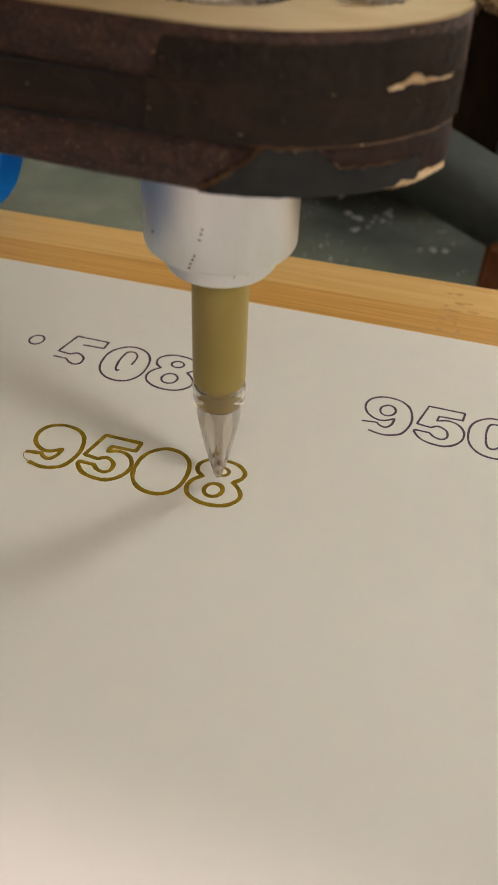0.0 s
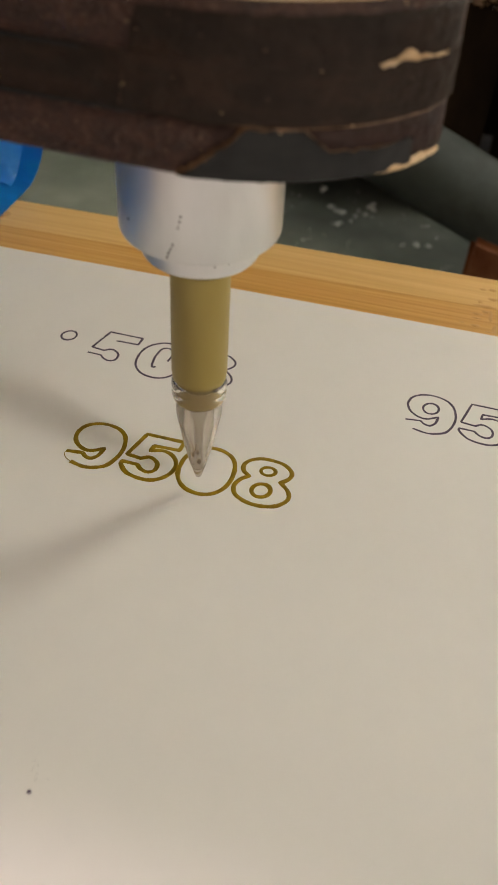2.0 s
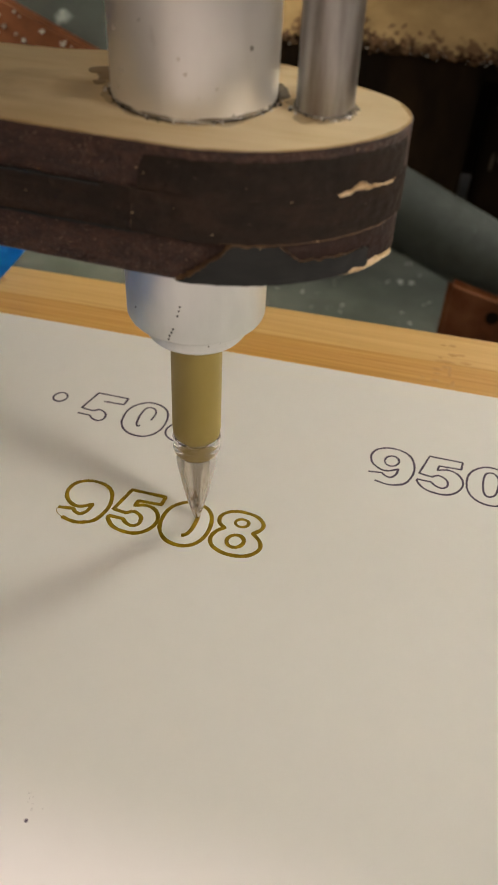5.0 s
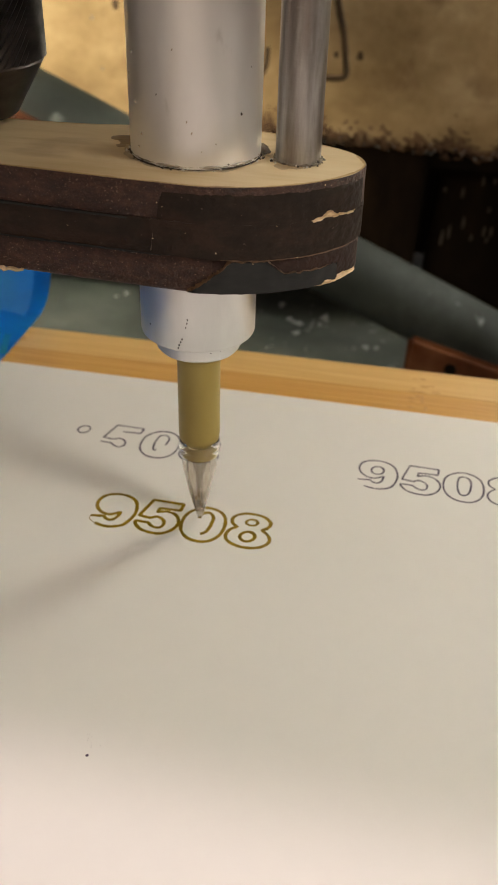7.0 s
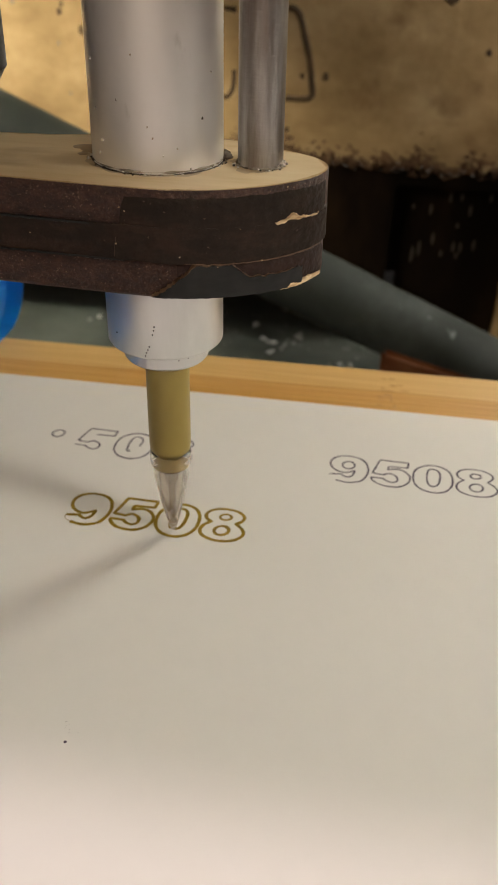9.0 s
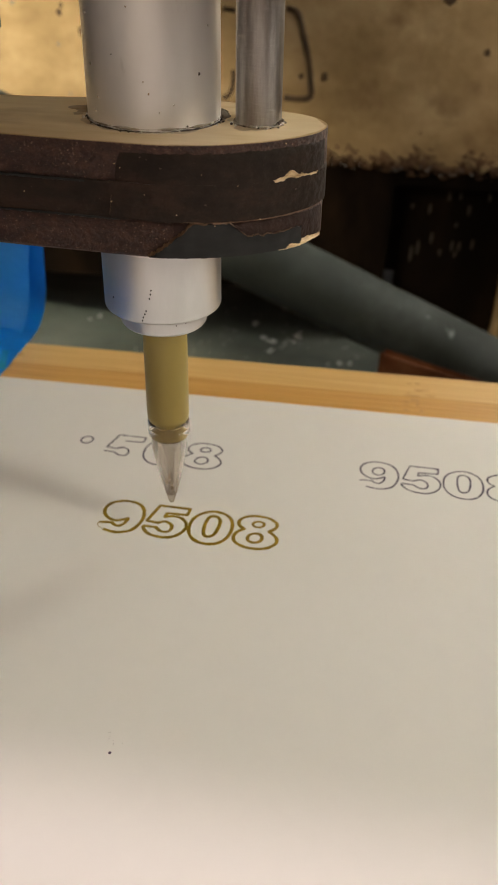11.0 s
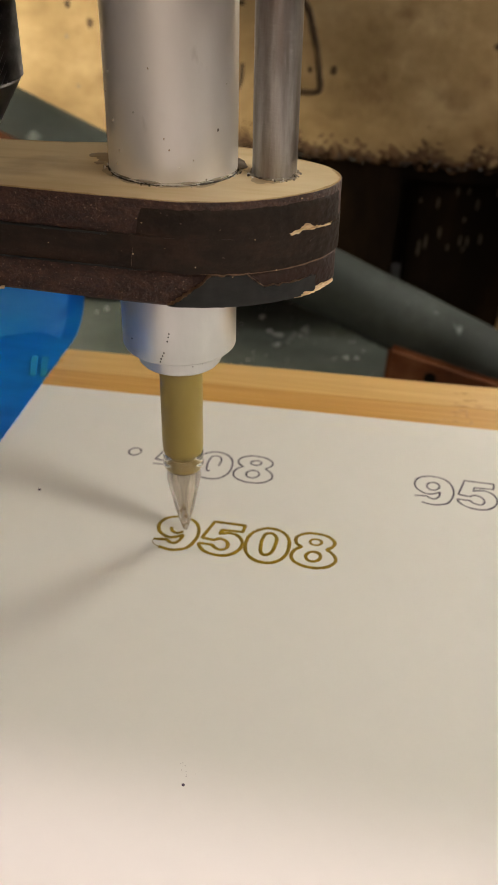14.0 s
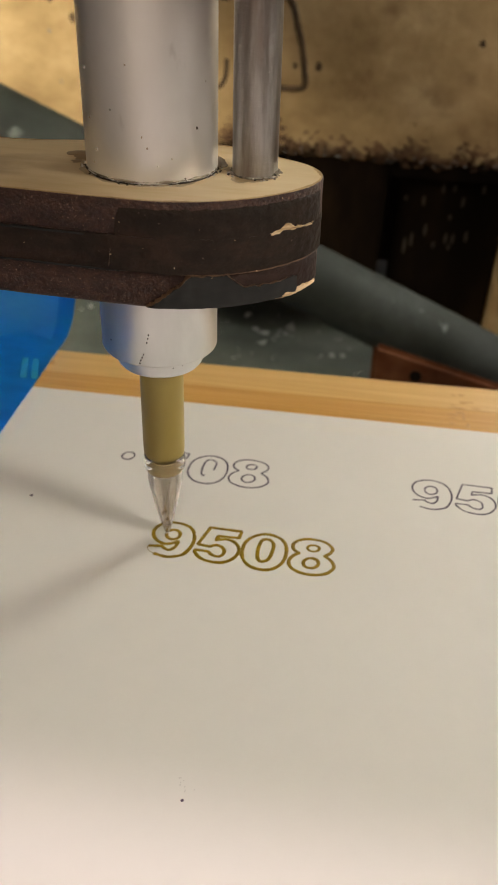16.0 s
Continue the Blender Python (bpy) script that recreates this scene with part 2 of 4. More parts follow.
CHUCK = material("blackened_chuck_steel", (0.055, 0.052, 0.05), 0.38, 0.75)
noisy(CHUCK, [(0.050, 0.046, 0.044), (0.115, 0.106, 0.100)], 200, (1, 1, 3), 6)
ROOM = material("workshop_paint", (0.50, 0.44, 0.36), 0.8)
noisy(ROOM, [(0.45, 0.39, 0.31), (0.54, 0.47, 0.39)], 3, detail=8)
MACHINE = material("machine_grey", (0.20, 0.20, 0.20), 0.45)
noisy(MACHINE, [(0.16, 0.16, 0.16), (0.24, 0.24, 0.24)], 12, detail=8)


# ---- mesh helpers, all in millimetres ----
def mesh_of(bm, mats, smooth=True, angle=35):
    bmesh.ops.recalc_face_normals(bm, faces=bm.faces)
    me = bpy.data.meshes.new("mesh")
    bm.to_mesh(me), bm.free()
    me.transform(Matrix.Scale(MM, 4))
    for m in mats if isinstance(mats, (list, tuple)) else [mats]:
        me.materials.append(m)
    if smooth:
        me.shade_smooth()
        me.set_sharp_from_angle(angle=radians(angle))
    return me


def part(name, bm, mats, parent=None, label="", smooth=True, angle=35):
    ob = new(name, mesh_of(bm, mats, smooth, angle))
    ob.parent = parent
    return tagged(ob, label)


def lathe(profile, centre=(0, 0), n=64, closed=False):
    """A turned solid: (radius, height) pairs round an upright axis."""
    bm = bmesh.new()
    rings = [[bm.verts.new((centre[0] + r * math.cos(2 * math.pi * k / n), centre[1] + r * math.sin(2 * math.pi * k / n), z))
              for k in range(n)] for r, z in profile]
    for a, b in zip(rings, rings[1:] + (rings[:1] if closed else [])):
        for k in range(n):
            bm.faces.new((a[k], a[(k + 1) % n], b[(k + 1) % n], b[k]))
    if not closed:
        bm.faces.new(rings[0]), bm.faces.new(rings[-1])
    return bm


def box(x0, x1, y0, y1, z0, z1, bevel=0.0, segments=2):
    bm = bmesh.new()
    bmesh.ops.create_cube(bm, size=1)
    for v in bm.verts:
        v.co = ((x0 + x1) / 2 + v.co.x * (x1 - x0), (y0 + y1) / 2 + v.co.y * (y1 - y0), (z0 + z1) / 2 + v.co.z * (z1 - z0))
    if bevel:
        bmesh.ops.bevel(bm, geom=list(bm.edges), offset=bevel, segments=segments, affect="EDGES")
    return bm


def spline(points, closed=True, steps=8):
    """A smooth line through (x, y) or, at a sharp corner, (x, y, 1)."""
    n, out = len(points), []
    for i in range(n if closed else n - 1):
        p1, p2 = points[i], points[(i + 1) % n]
        p0 = points[i - 1] if (closed or i > 0) and len(p1) < 3 else p1
        p3 = points[(i + 2) % n] if (closed or i + 2 < n) and len(p2) < 3 else p2
        for k in range(steps):
            t = k / steps
            out.append(tuple(0.5 * (2 * b + (c - a) * t + (2 * a - 5 * b + 4 * c - d) * t * t + (3 * b - a - 3 * c + d) * t ** 3)
                             for a, b, c, d in zip(p0[:2], p1[:2], p2[:2], p3[:2])))
    if not closed:
        out.append(tuple(points[-1][:2]))
    return out


def slab(outline, z0, z1, bevel=0.4, wobble=0.0, seed=0):
    """An upright plate from a plan outline, with softened rims; material 0 on the sides, 1 on the top."""
    bm = bmesh.new()
    n = len(outline)
    cx, cy = sum(p[0] for p in outline) / n, sum(p[1] for p in outline) / n
    levels = [(z0, bevel), (z0 + bevel, 0), (z0 * 0.5 + z1 * 0.5, 0), (z1 - bevel, 0), (z1, bevel * 0.7)]
    rings = []
    for z, inset in levels:
        ring = []
        for i, (x, y) in enumerate(outline):
            a, b = Vector(outline[i - 1]), Vector(outline[(i + 1) % n])
            d = (b - a).normalized()
            w = wobble * noise.noise((x * 0.35 + seed, y * 0.35, z * 0.9))
            ring.append(bm.verts.new((x - d.y * (inset + w), y + d.x * (inset + w), z + w * 0.5 * (z in (z0,)))))
        rings.append(ring)
    for a, b in zip(rings, rings[1:]):
        for k in range(n):
            bm.faces.new((a[k], a[(k + 1) % n], b[(k + 1) % n], b[k]))
    bm.faces.new(rings[0])
    bm.faces.new(rings[-1]).material_index = 1
    return bm


def stroke(line, width, height, closed, seed=0.0):
    """An ink line on the paper: a low rounded ridge along a plan line, uneven in width."""
    bm = bmesh.new()
    n, rings = len(line), []
    for i, p in enumerate(line):
        a = Vector(line[i - 1] if closed or i else line[i])
        b = Vector(line[(i + 1) % n] if closed or i + 1 < n else line[i])
        d = (b - a).normalized() if (b - a).length else Vector((1, 0))
        w = width * 0.5 * (1 + 0.22 * noise.noise((p[0] * 0.9 + seed, p[1] * 0.9, seed)))
        rings.append([bm.verts.new((p[0] - d.y * s * w, p[1] + d.x * s * w, h * height))
                      for s, h in ((-1, 0), (-0.6, 0.8), (0, 1), (0.6, 0.8), (1, 0))])
    for a, b in zip(rings, rings[1:] + (rings[:1] if closed else [])):
        for k in range(4):
            bm.faces.new((a[k], a[k + 1], b[k + 1], b[k]))
    if not closed:
        bm.faces.new(rings[0]), bm.faces.new(rings[-1])
    return bm


def blob(x, y, z, r, seed, flat=0.6):
    bm = bmesh.new()
    bmesh.ops.create_icosphere(bm, subdivisions=3, radius=r)
    for v in bm.verts:
        v.co *= 1 + 0.45 * noise.noise(v.co * (1.6 / r) + Vector((seed, 0, 0)))
        v.co = Vector((x + v.co.x, y + v.co.y, z + v.co.z * flat))
    return bm


def empty(name, label, category, x=0.0, y=0.0, z=0.0, group=""):
    ob = new(name)
    ob.matrix_basis = pose(x * MM, y * MM, z * MM)
    return tagged(ob, label, category, group)


def thing(name, bm, mats, label, category, group="", kind="", **kw):
    return tagged(part(name, bm, mats, None, **kw), label, category, group, kind)

# ---- the setting behind the machine ----
WALL_Y = 205.0


def build_setting():
    thing("ground", box(-1500, 1500, -1500, 1500, -72, -68), IRON, "dark grey painted machine bed with metal shavings", "machine bed", kind="structure")
    wall = thing("wall_back", box(-600, 600, WALL_Y, WALL_Y + 14, 2.6, 420, 1.0), WALL, "tan wooden board wall with dark stains and pen marks", "wall", kind="structure")

    def on_wall(name, pts, width, mat, closed=False):
        bm = stroke(spline(pts, closed, 8), width, 0.35, closed, pts[0][0])
        for v in bm.verts:
            v.co = Vector((v.co.x, WALL_Y - v.co.z, v.co.y))
        part(name, bm, mat, wall, "dark brown pen mark")
    on_wall("pen_mark", [(-8.0, 52.0), (-5.2, 51.4), (-3.4, 48.9), (-1.9, 44.0), (0.1, 37.2), (1.3, 30.2), (1.8, 25.7), (-0.6, 24.3), (-7.5, 24.3)], 2.1, MARKER)
    on_wall("pen_mark", [(-29.0, 51.0), (-24.8, 50.5)], 1.5, MARKER)
    on_wall("pen_mark", [(-25.2, 32.3), (-25.5, 26.8), (-27.4, 23.5), (-29.0, 23.7)], 1.5, MARKER)
    for x, z, r in ((6.0, 31.7, 1.5), (58.1, 41.6, 1.2), (-1.9, 31.6, 1.1), (-6.5, 14.0, 1.1), (44, 57.5, 3.0), (-78, 42, 1.6), (-85.5, 47.5, 1.2), (-72, 55.5, 1.4), (-92, 58, 1.3)):
        bm = blob(x, 0, z, r * 0.75, x, 1.3)
        for v in bm.verts:
            v.co.y = WALL_Y + v.co.y * 0.12
        part("knot_stain", bm, MARKER, wall, "dark brown knot stain")
    for k in range(26):
        x, z = random.uniform(-110, -20), random.uniform(12, 62)
        bm = blob(x, 0, z, random.uniform(0.35, 0.9), k, 1.2)
        for v in bm.verts:
            v.co.y = WALL_Y + v.co.y * 0.3
        part("resin_drop" if k % 2 else "knot_stain", bm, GLUE if k % 2 else MARKER, wall, "small shiny drop" if k % 2 else "dark brown knot stain")
    for name, mat, count, size, rise, label in (("grime_splatter", SCORCH, 1100, 1.05, 4.6, "brown mottled grime above the wall's foot"),
                                                ("grime_splatter", DARKWOOD, 900, 0.60, 2.3, "ragged dark grime along the wall's foot"), ("pale_splatter", CHIP, 90, 0.26, 2.8, "pale dried splashes")):
        bm = bmesh.new()
        depth = {SCORCH: 0.10, DARKWOOD: 0.9, CHIP: 1.7}[mat]
        for k in range(count):
            x, up = random.uniform(-60, 110), abs(random.gauss(0, 1))
            z = 2.0 + up * rise * (0.8 + 0.9 * noise.noise((x * 0.11, 0, 5)))
            r = size * random.uniform(0.4, 1.5) / (1 + 0.6 * up)
            rim = [bm.verts.new((x + r * 1.3 * f * math.cos(a), WALL_Y - depth - 0.001 * k, z + r * f * math.sin(a)))
                   for a, f in ((2 * math.pi * i / 9, random.uniform(0.5, 1.4)) for i in range(9))]
            bm.faces.new(rim)
        part(name, bm, mat, wall, label)
    # black box: the recess's shade is put into its colour
    thing("wall_recess", box(-600, 600, 290, 300, -68, 10), BLACK, "black sheet under the board wall, painted for the recess's shade", "recess", kind="structure")
    bm = bmesh.new()
    nx = 160
    cols = []
    for i in range(nx + 1):
        x = -200 + 233.5 * i / nx
        top = 2.5 + 1.3 * noise.noise((x * 0.16, 0, 1)) + 0.7 * noise.noise((x * 0.6, 0, 2))
        cols.append([bm.verts.new((x, WALL_Y - 1.2 - 0.5 * noise.noise((x * 0.2, z * 0.2, 3)), z)) for z in (-46, -25, -8, top)] + [bm.verts.new((x, WALL_Y + 6, top)), bm.verts.new((x, WALL_Y + 6, -46))])
    for p, q in zip(cols, cols[1:]):
        for k in range(6):
            bm.faces.new((p[k], q[k], q[(k + 1) % 6], p[(k + 1) % 6]))
    bm.faces.new(cols[0]), bm.faces.new(cols[-1])
    thing("wall_skirt", bm, DARKWOOD, "grimy near-black wooden skirt below the wall", "skirt board", kind="structure")
    side = thing("wall_skirt_side", box(37.5, 76.5, WALL_Y + 3, WALL_Y + 12, -60, 2.6, 0.6), DARKWOOD, "near-black board with pale drips beside the recess", "skirt board", kind="structure")
    for k in range(16):
        x, z, l = random.uniform(40, 68), random.uniform(-30, -4), random.uniform(2.0, 6.5)
        bm = lathe([(0.05, 0), (0.45, 0.1), (0.5, 0.2), (0.05, 0.3)], (0, 0), 10)
        for v in bm.verts:
            v.co = Vector((x + v.co.x * 1.1, WALL_Y + 3.0 - v.co.z, z + v.co.y * l))
        part("drip", bm, DRIP, side, "dusty pale drip")
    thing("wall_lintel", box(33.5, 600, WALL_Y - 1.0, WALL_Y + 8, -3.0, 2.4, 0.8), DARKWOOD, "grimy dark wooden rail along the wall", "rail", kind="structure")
    thing("wall_post", box(77, 98, WALL_Y - 8, WALL_Y + 14, -68, -3.4, 0.8), WALL, "tan wooden post beside the recess", "post", kind="structure")
    # the room round the machine
    for name, b in (("wall_room_front", (-1500, 1500, -1500, -1480, -64, 2300)), ("wall_room_left", (-1500, -1480, -1480, 1480, -64, 2300)),
                    ("wall_room_right", (1480, 1500, -1480, 1480, -64, 2300)), ("wall_room_back", (-1480, 1480, 1480, 1500, -64, 2300)),
                    ("ceiling", (-1500, 1500, -1500, 1500, 2300, 2320))):
        thing(name, box(*b), ROOM, "plain painted workshop surface", "wall", kind="structure")


build_setting()

TRAY = [  # seconds; shift of the board in millimetres
    (0, -8.27, 0.33),
    (0.5, -8.23, -0.50),
    (1, -6.74, 0.86),
    (1.5, -0.69, 3.78),
    (2, -0.77, 3.85),
    (2.5, -0.81, 3.54),
    (3, -1.35, 3.32),
    (3.5, -2.01, 2.56),
    (3.7, -2.12, 2.53),
    (4.3, -2.24, 1.48),
    (4.8, -2.29, 0.40),
    (5.3, -2.00, -0.73),
    (5.8, -1.40, -1.28),
    (6, -1.24, -1.22),
    (6.5, -0.53, -0.63),
    (7, -0.21, -0.24),
    (7.5, -0.27, 1.07),
    (8, -0.31, 1.91),
    (8.5, -0.49, 3.04),
    (9, -0.97, 3.78),
    (9.5, -0.98, 3.36),
    (10, -1.24, 3.62),
    (10.2, -0.89, 3.98),
    (11, 4.69, 2.78),
    (11.5, 12.01, 0.79),
    (11.9, 14.21, 0.04),
    (12.3, 14.27, -0.07),
    (12.5, 14.23, 0.25),
    (13, 13.69, 1.00),
    (13.5, 12.79, 0.72),
    (14, 12.16, 0.06),
    (14.5, 12.54, -1.02),
    (15, 13.27, -1.36),
    (15.5, 14.13, -0.92),
    (16, 14.42, -0.40),
]
LIFT = [  # seconds; height of the pen above the paper in millimetres
    (0.0, 0.0), (0.6, 0.0), (0.8, 2.2), (1.0, 4.5), (1.2, 4.0), (1.5, 2.25), (2.0, 1.3), (2.4, 0.0), (3.7, 0.0), (9.5, 0.0), (9.7, 0.2),
    (10.0, 3.7), (10.2, 5.0), (10.5, 5.3), (11.5, 5.2), (12.0, 2.0), (12.2, 0.0), (12.5, 0.0), (16.0, 0.0)]


# ---- the work: board, paper, drawing, tape ----
def build_board():
    board = empty("bamboo_board", "honey coloured laminated bamboo board under the paper", "board")
    z1 = -0.35
    def strip(y0, y1, z, rim, mat, label=""):
        bm = box(-74, 162, y0, y1, -18, z)
        far = [e for e in bm.edges if all(v.co.y > y1 - 0.01 and v.co.z > z - 0.01 for v in e.verts)]
        bmesh.ops.bevel(bm, geom=far, offset=rim, segments=4, affect="EDGES")
        for v in bm.verts:  # the board lies a little askew
            v.co.y += 0.018 * v.co.x if v.co.y > 0 else 0
        part("strip", bm, mat, board, label)
    strip(-264, 37.6, z1, 0.03, BAMBOO)
    strip(37.62, 46.43, z1, 0.04, BAMBOO, "darker honey bamboo strip")
    strip(46.44, 56.9, z1 + 0.02, 1.6, BAMBOO_PALE, "pale bamboo edge strip with rounded rim")
    marks = [(34.4 + random.gauss(0, 2.2), random.uniform(39.5, 53.0), random.uniform(0.3, 1.1), random.uniform(0.15, 0.5)) for _ in range(16)]
    # last two marks paint the tape's shadow at the board's left end
    marks += [(34.2, 44.8, 0.30, 1.7), (33.6, 47.4, 1.5, 0.32), (34.9, 41.2, 0.4, 1.1), (-52.4, 45.0, 1.3, 3.0), (-51.5, 49.0, 2.4, 1.2)]
    for x, y, w, h in marks:
        bm = bmesh.new()
        bmesh.ops.create_icosphere(bm, subdivisions=2, radius=1)
        for v in bm.verts:
            f = 1 + 0.35 * noise.noise(v.co * 1.7 + Vector((x, y, 0)))
            v.co = Vector((x + v.co.x * w * f, y + v.co.y * h * f, z1 + 0.035 + v.co.z * 0.03))
        part("knot_and_shade", bm, BAMBOO_DARK, board, "dark brown bamboo node and painted tape shadow")
    return board


def build_paper():
    bm = bmesh.new()
    nx, ny = 60, 60
    grid = [[None] * (ny + 1) for _ in range(nx + 1)]
    for i in range(nx + 1):
        for j in range(ny + 1):
            x, y = -58 + 210 * i / nx, -258 + 296.9 * j / ny
            grid[i][j] = bm.verts.new((x, y + 0.008 * x * (j / ny), -0.02 + 0.02 * noise.noise((x * 0.03, y * 0.03, 0))))
    for i in range(nx):
        for j in range(ny):
            bm.faces.new((grid[i][j], grid[i + 1][j], grid[i + 1][j + 1], grid[i][j + 1]))
    ext = bmesh.ops.extrude_face_region(bm, geom=list(bm.faces))
    for v in ext["geom"]:
        if isinstance(v, bmesh.types.BMVert):
            v.co.z -= 0.2
    return thing("paper_sheet", bm, PAPER, "white paper sheet with outlined numbers drawn in ink", "paper")


NINE = [(-15.4, -4.75, 1), (-13.6, -5.15), (-12.2, -4.9), (-10.95, -4.15), (-10.15, -2.4), (-9.95, -0.6), (-10.5, 1.4), (-11.8, 2.55),
        (-13.9, 2.85), (-15.7, 2.1), (-16.5, 0.6), (-16.2, -1.0), (-15.1, -2.05), (-13.8, -2.3), (-12.25, -1.45, 1), (-12.5, -2.75),
        (-13.2, -3.55), (-14.0, -3.4), (-14.5, -2.9, 1), (-16.55, -3.15, 1)]
FIVE = [(-7.95, 2.7, 1), (-2.97, 2.62, 1), (-3.15, 1.02, 1), (-6.4, 0.92, 1), (-6.6, -0.1, 1), (-5.1, 0.35), (-3.7, -0.1), (-2.85, -1.35), (-2.9, -2.85),
        (-3.75, -4.2), (-5.1, -4.98), (-6.8, -5.0), (-8.3, -4.5), (-9.3, -3.4), (-9.35, -2.82, 1), (-7.35, -2.87, 1), (-6.7, -3.5), (-5.75, -3.75),
        (-5.02, -3.2), (-5.0, -2.15), (-5.55, -1.5), (-6.4, -1.22), (-7.3, -1.75, 1), (-9.2, -1.5, 1)]
ZERO = [(0.3, 2.55), (1.9, 2.62), (3.4, 1.9), (4.25, 0.5), (4.45, -1.5), (4.05, -3.4), (3.0, -4.8), (1.5, -5.4), (-0.25, -5.15), (-1.45, -4.25),
        (-2.1, -3.0), (-2.25, -1.5), (-2.05, 0.1), (-1.25, 1.5)]
EIGHT = [(7.7, 2.75), (10.0, 2.5), (11.3, 1.4), (11.25, 0.25), (10.35, -0.75, 1), (11.5, -1.9), (11.8, -3.2), (10.85, -4.5), (9.3, -5.12),
         (7.3, -5.1), (5.55, -4.25), (5.0, -2.9), (5.45, -1.6), (6.4, -0.72, 1), (5.5, 0.0), (5.35, 1.2), (6.15, 2.2)]
ZERO_HOLE = [(1.12, -3.64), (1.85, -3.05), (2.25, -1.65), (2.35, 0.35), (1.8, 1.35), (1.05, 1.5), (0.4, 0.98), (0.1, -0.7), (0.18, -2.55), (0.5, -3.45)]


def ring(cx, cy, rx, ry, start=0.0, n=32, lean=0.1):
    return [(cx + rx * math.cos(a) + lean * ry * math.sin(a), cy + ry * math.sin(a))
            for a in (start + 2 * math.pi * k / n for k in range(n))]


def growing(paper, line, begins, ends, width, height, mat, seed):
    """A closed ink loop in short pieces; each comes up through the sheet as the pen passes."""
    n, made = 24, []
    per = len(line) / n
    for k in range(n):
        a, b = int(k * per), int((k + 1) * per)
        piece = [line[i % len(line)] for i in range(a, b + 1)]
        ob = part("ink_piece", stroke(piece, width, height, False, seed), mat, paper)
        made.append((ob, begins + (ends - begins) * (k + 0.6) / n))
    return made


def build_drawing(paper):
    def row(dx, dy, glyphs, width, height, mat, label):
        for g, closed in glyphs:
            g = [(p[0] + dx, p[1] + dy, *p[2:]) for p in g]
            line = spline(g, closed)
            part("digit_outline", stroke(line, width, height, closed, dx), mat, paper, label)
    two = ring(8.47, 0.72, 0.9, 0.72), ring(8.34, -2.68, 1.12, 1.12)
    gold = "gold gel ink outline of a digit"
    row(0, 0, ((NINE, False), (FIVE, True), (ZERO, True), (EIGHT, True), (two[1], True)), 0.59, 0.05, INK_GOLD, gold)
    tail = [(-16.55, -3.15), (-16.6, -3.7), (-16.2, -4.3), (-15.4, -4.75)]
    row(0, 0, ((tail, False),), 0.1, 0.02, INK_GOLD, gold)
    pieces = growing(paper, spline(ZERO_HOLE, True, 12), 2.4, 9.5, 0.59, 0.05, INK_GOLD, 1.0)
    pieces += growing(paper, ring(-13.37, 0.02, 1.05, 1.13, math.pi * 0.98, 96, 0.0), 12.15, 16.4, 0.59, 0.05, INK_GOLD, 2.0)
    pieces += growing(paper, ring(8.47, 0.72, 0.9, 0.72, math.pi * 1.5, 96), -6.0, 0.6, 0.46, 0.05, INK_GOLD, 3.0)
    dark = "thin dark violet ink outline of a digit"
    nine_hole = ring(-13.37, 0.02, 1.05, 1.13)
    row(40.4, 19.0, ((NINE, False), (nine_hole, True), (FIVE, True), (ZERO, True), (ZERO_HOLE, True), (EIGHT, True), (two[0], True), (two[1], True)),
        0.33, 0.02, INK_DARK, dark)
    part5 = FIVE[15:] + FIVE[:4] + [(-5.2, 0.98)]
    part5 = [(-9.35, -2.82, 1)] + part5
    row(-12.3, 19.2, ((nine_hole, True), (part5, False), (ZERO, True), ([(0.85, -3.0), (0.5, -3.25), (0.22, -2.7), (0.12, -1.8), (0.1, -0.7), (0.4, 0.98), (1.05, 1.5), (1.8, 1.35), (2.3, 0.4), (2.1, -1.4)], False),
                      (EIGHT, True), (two[0], True), (two[1], True)), 0.33, 0.02, INK_DARK, dark)
    for x, y, r in ((-2.7, -44.0, 0.2), (-38.3, 5.4, 0.3)):
        part("ink_dot", lathe([(r, 0.0), (r * 0.8, 0.02), (0.02, 0.03)], (x, y), 12), INK_DARK, paper, "small dark ink dot")
    for k in range(9):
        x, y = -2.7 + random.uniform(-1.2, 1.2), -44.0 + random.uniform(0.5, 3.0)
        part("smudge", lathe([(0.05, 0.0), (0.04, 0.012), (0.01, 0.015)], (x, y), 8), SMUDGE, paper)
    return pieces


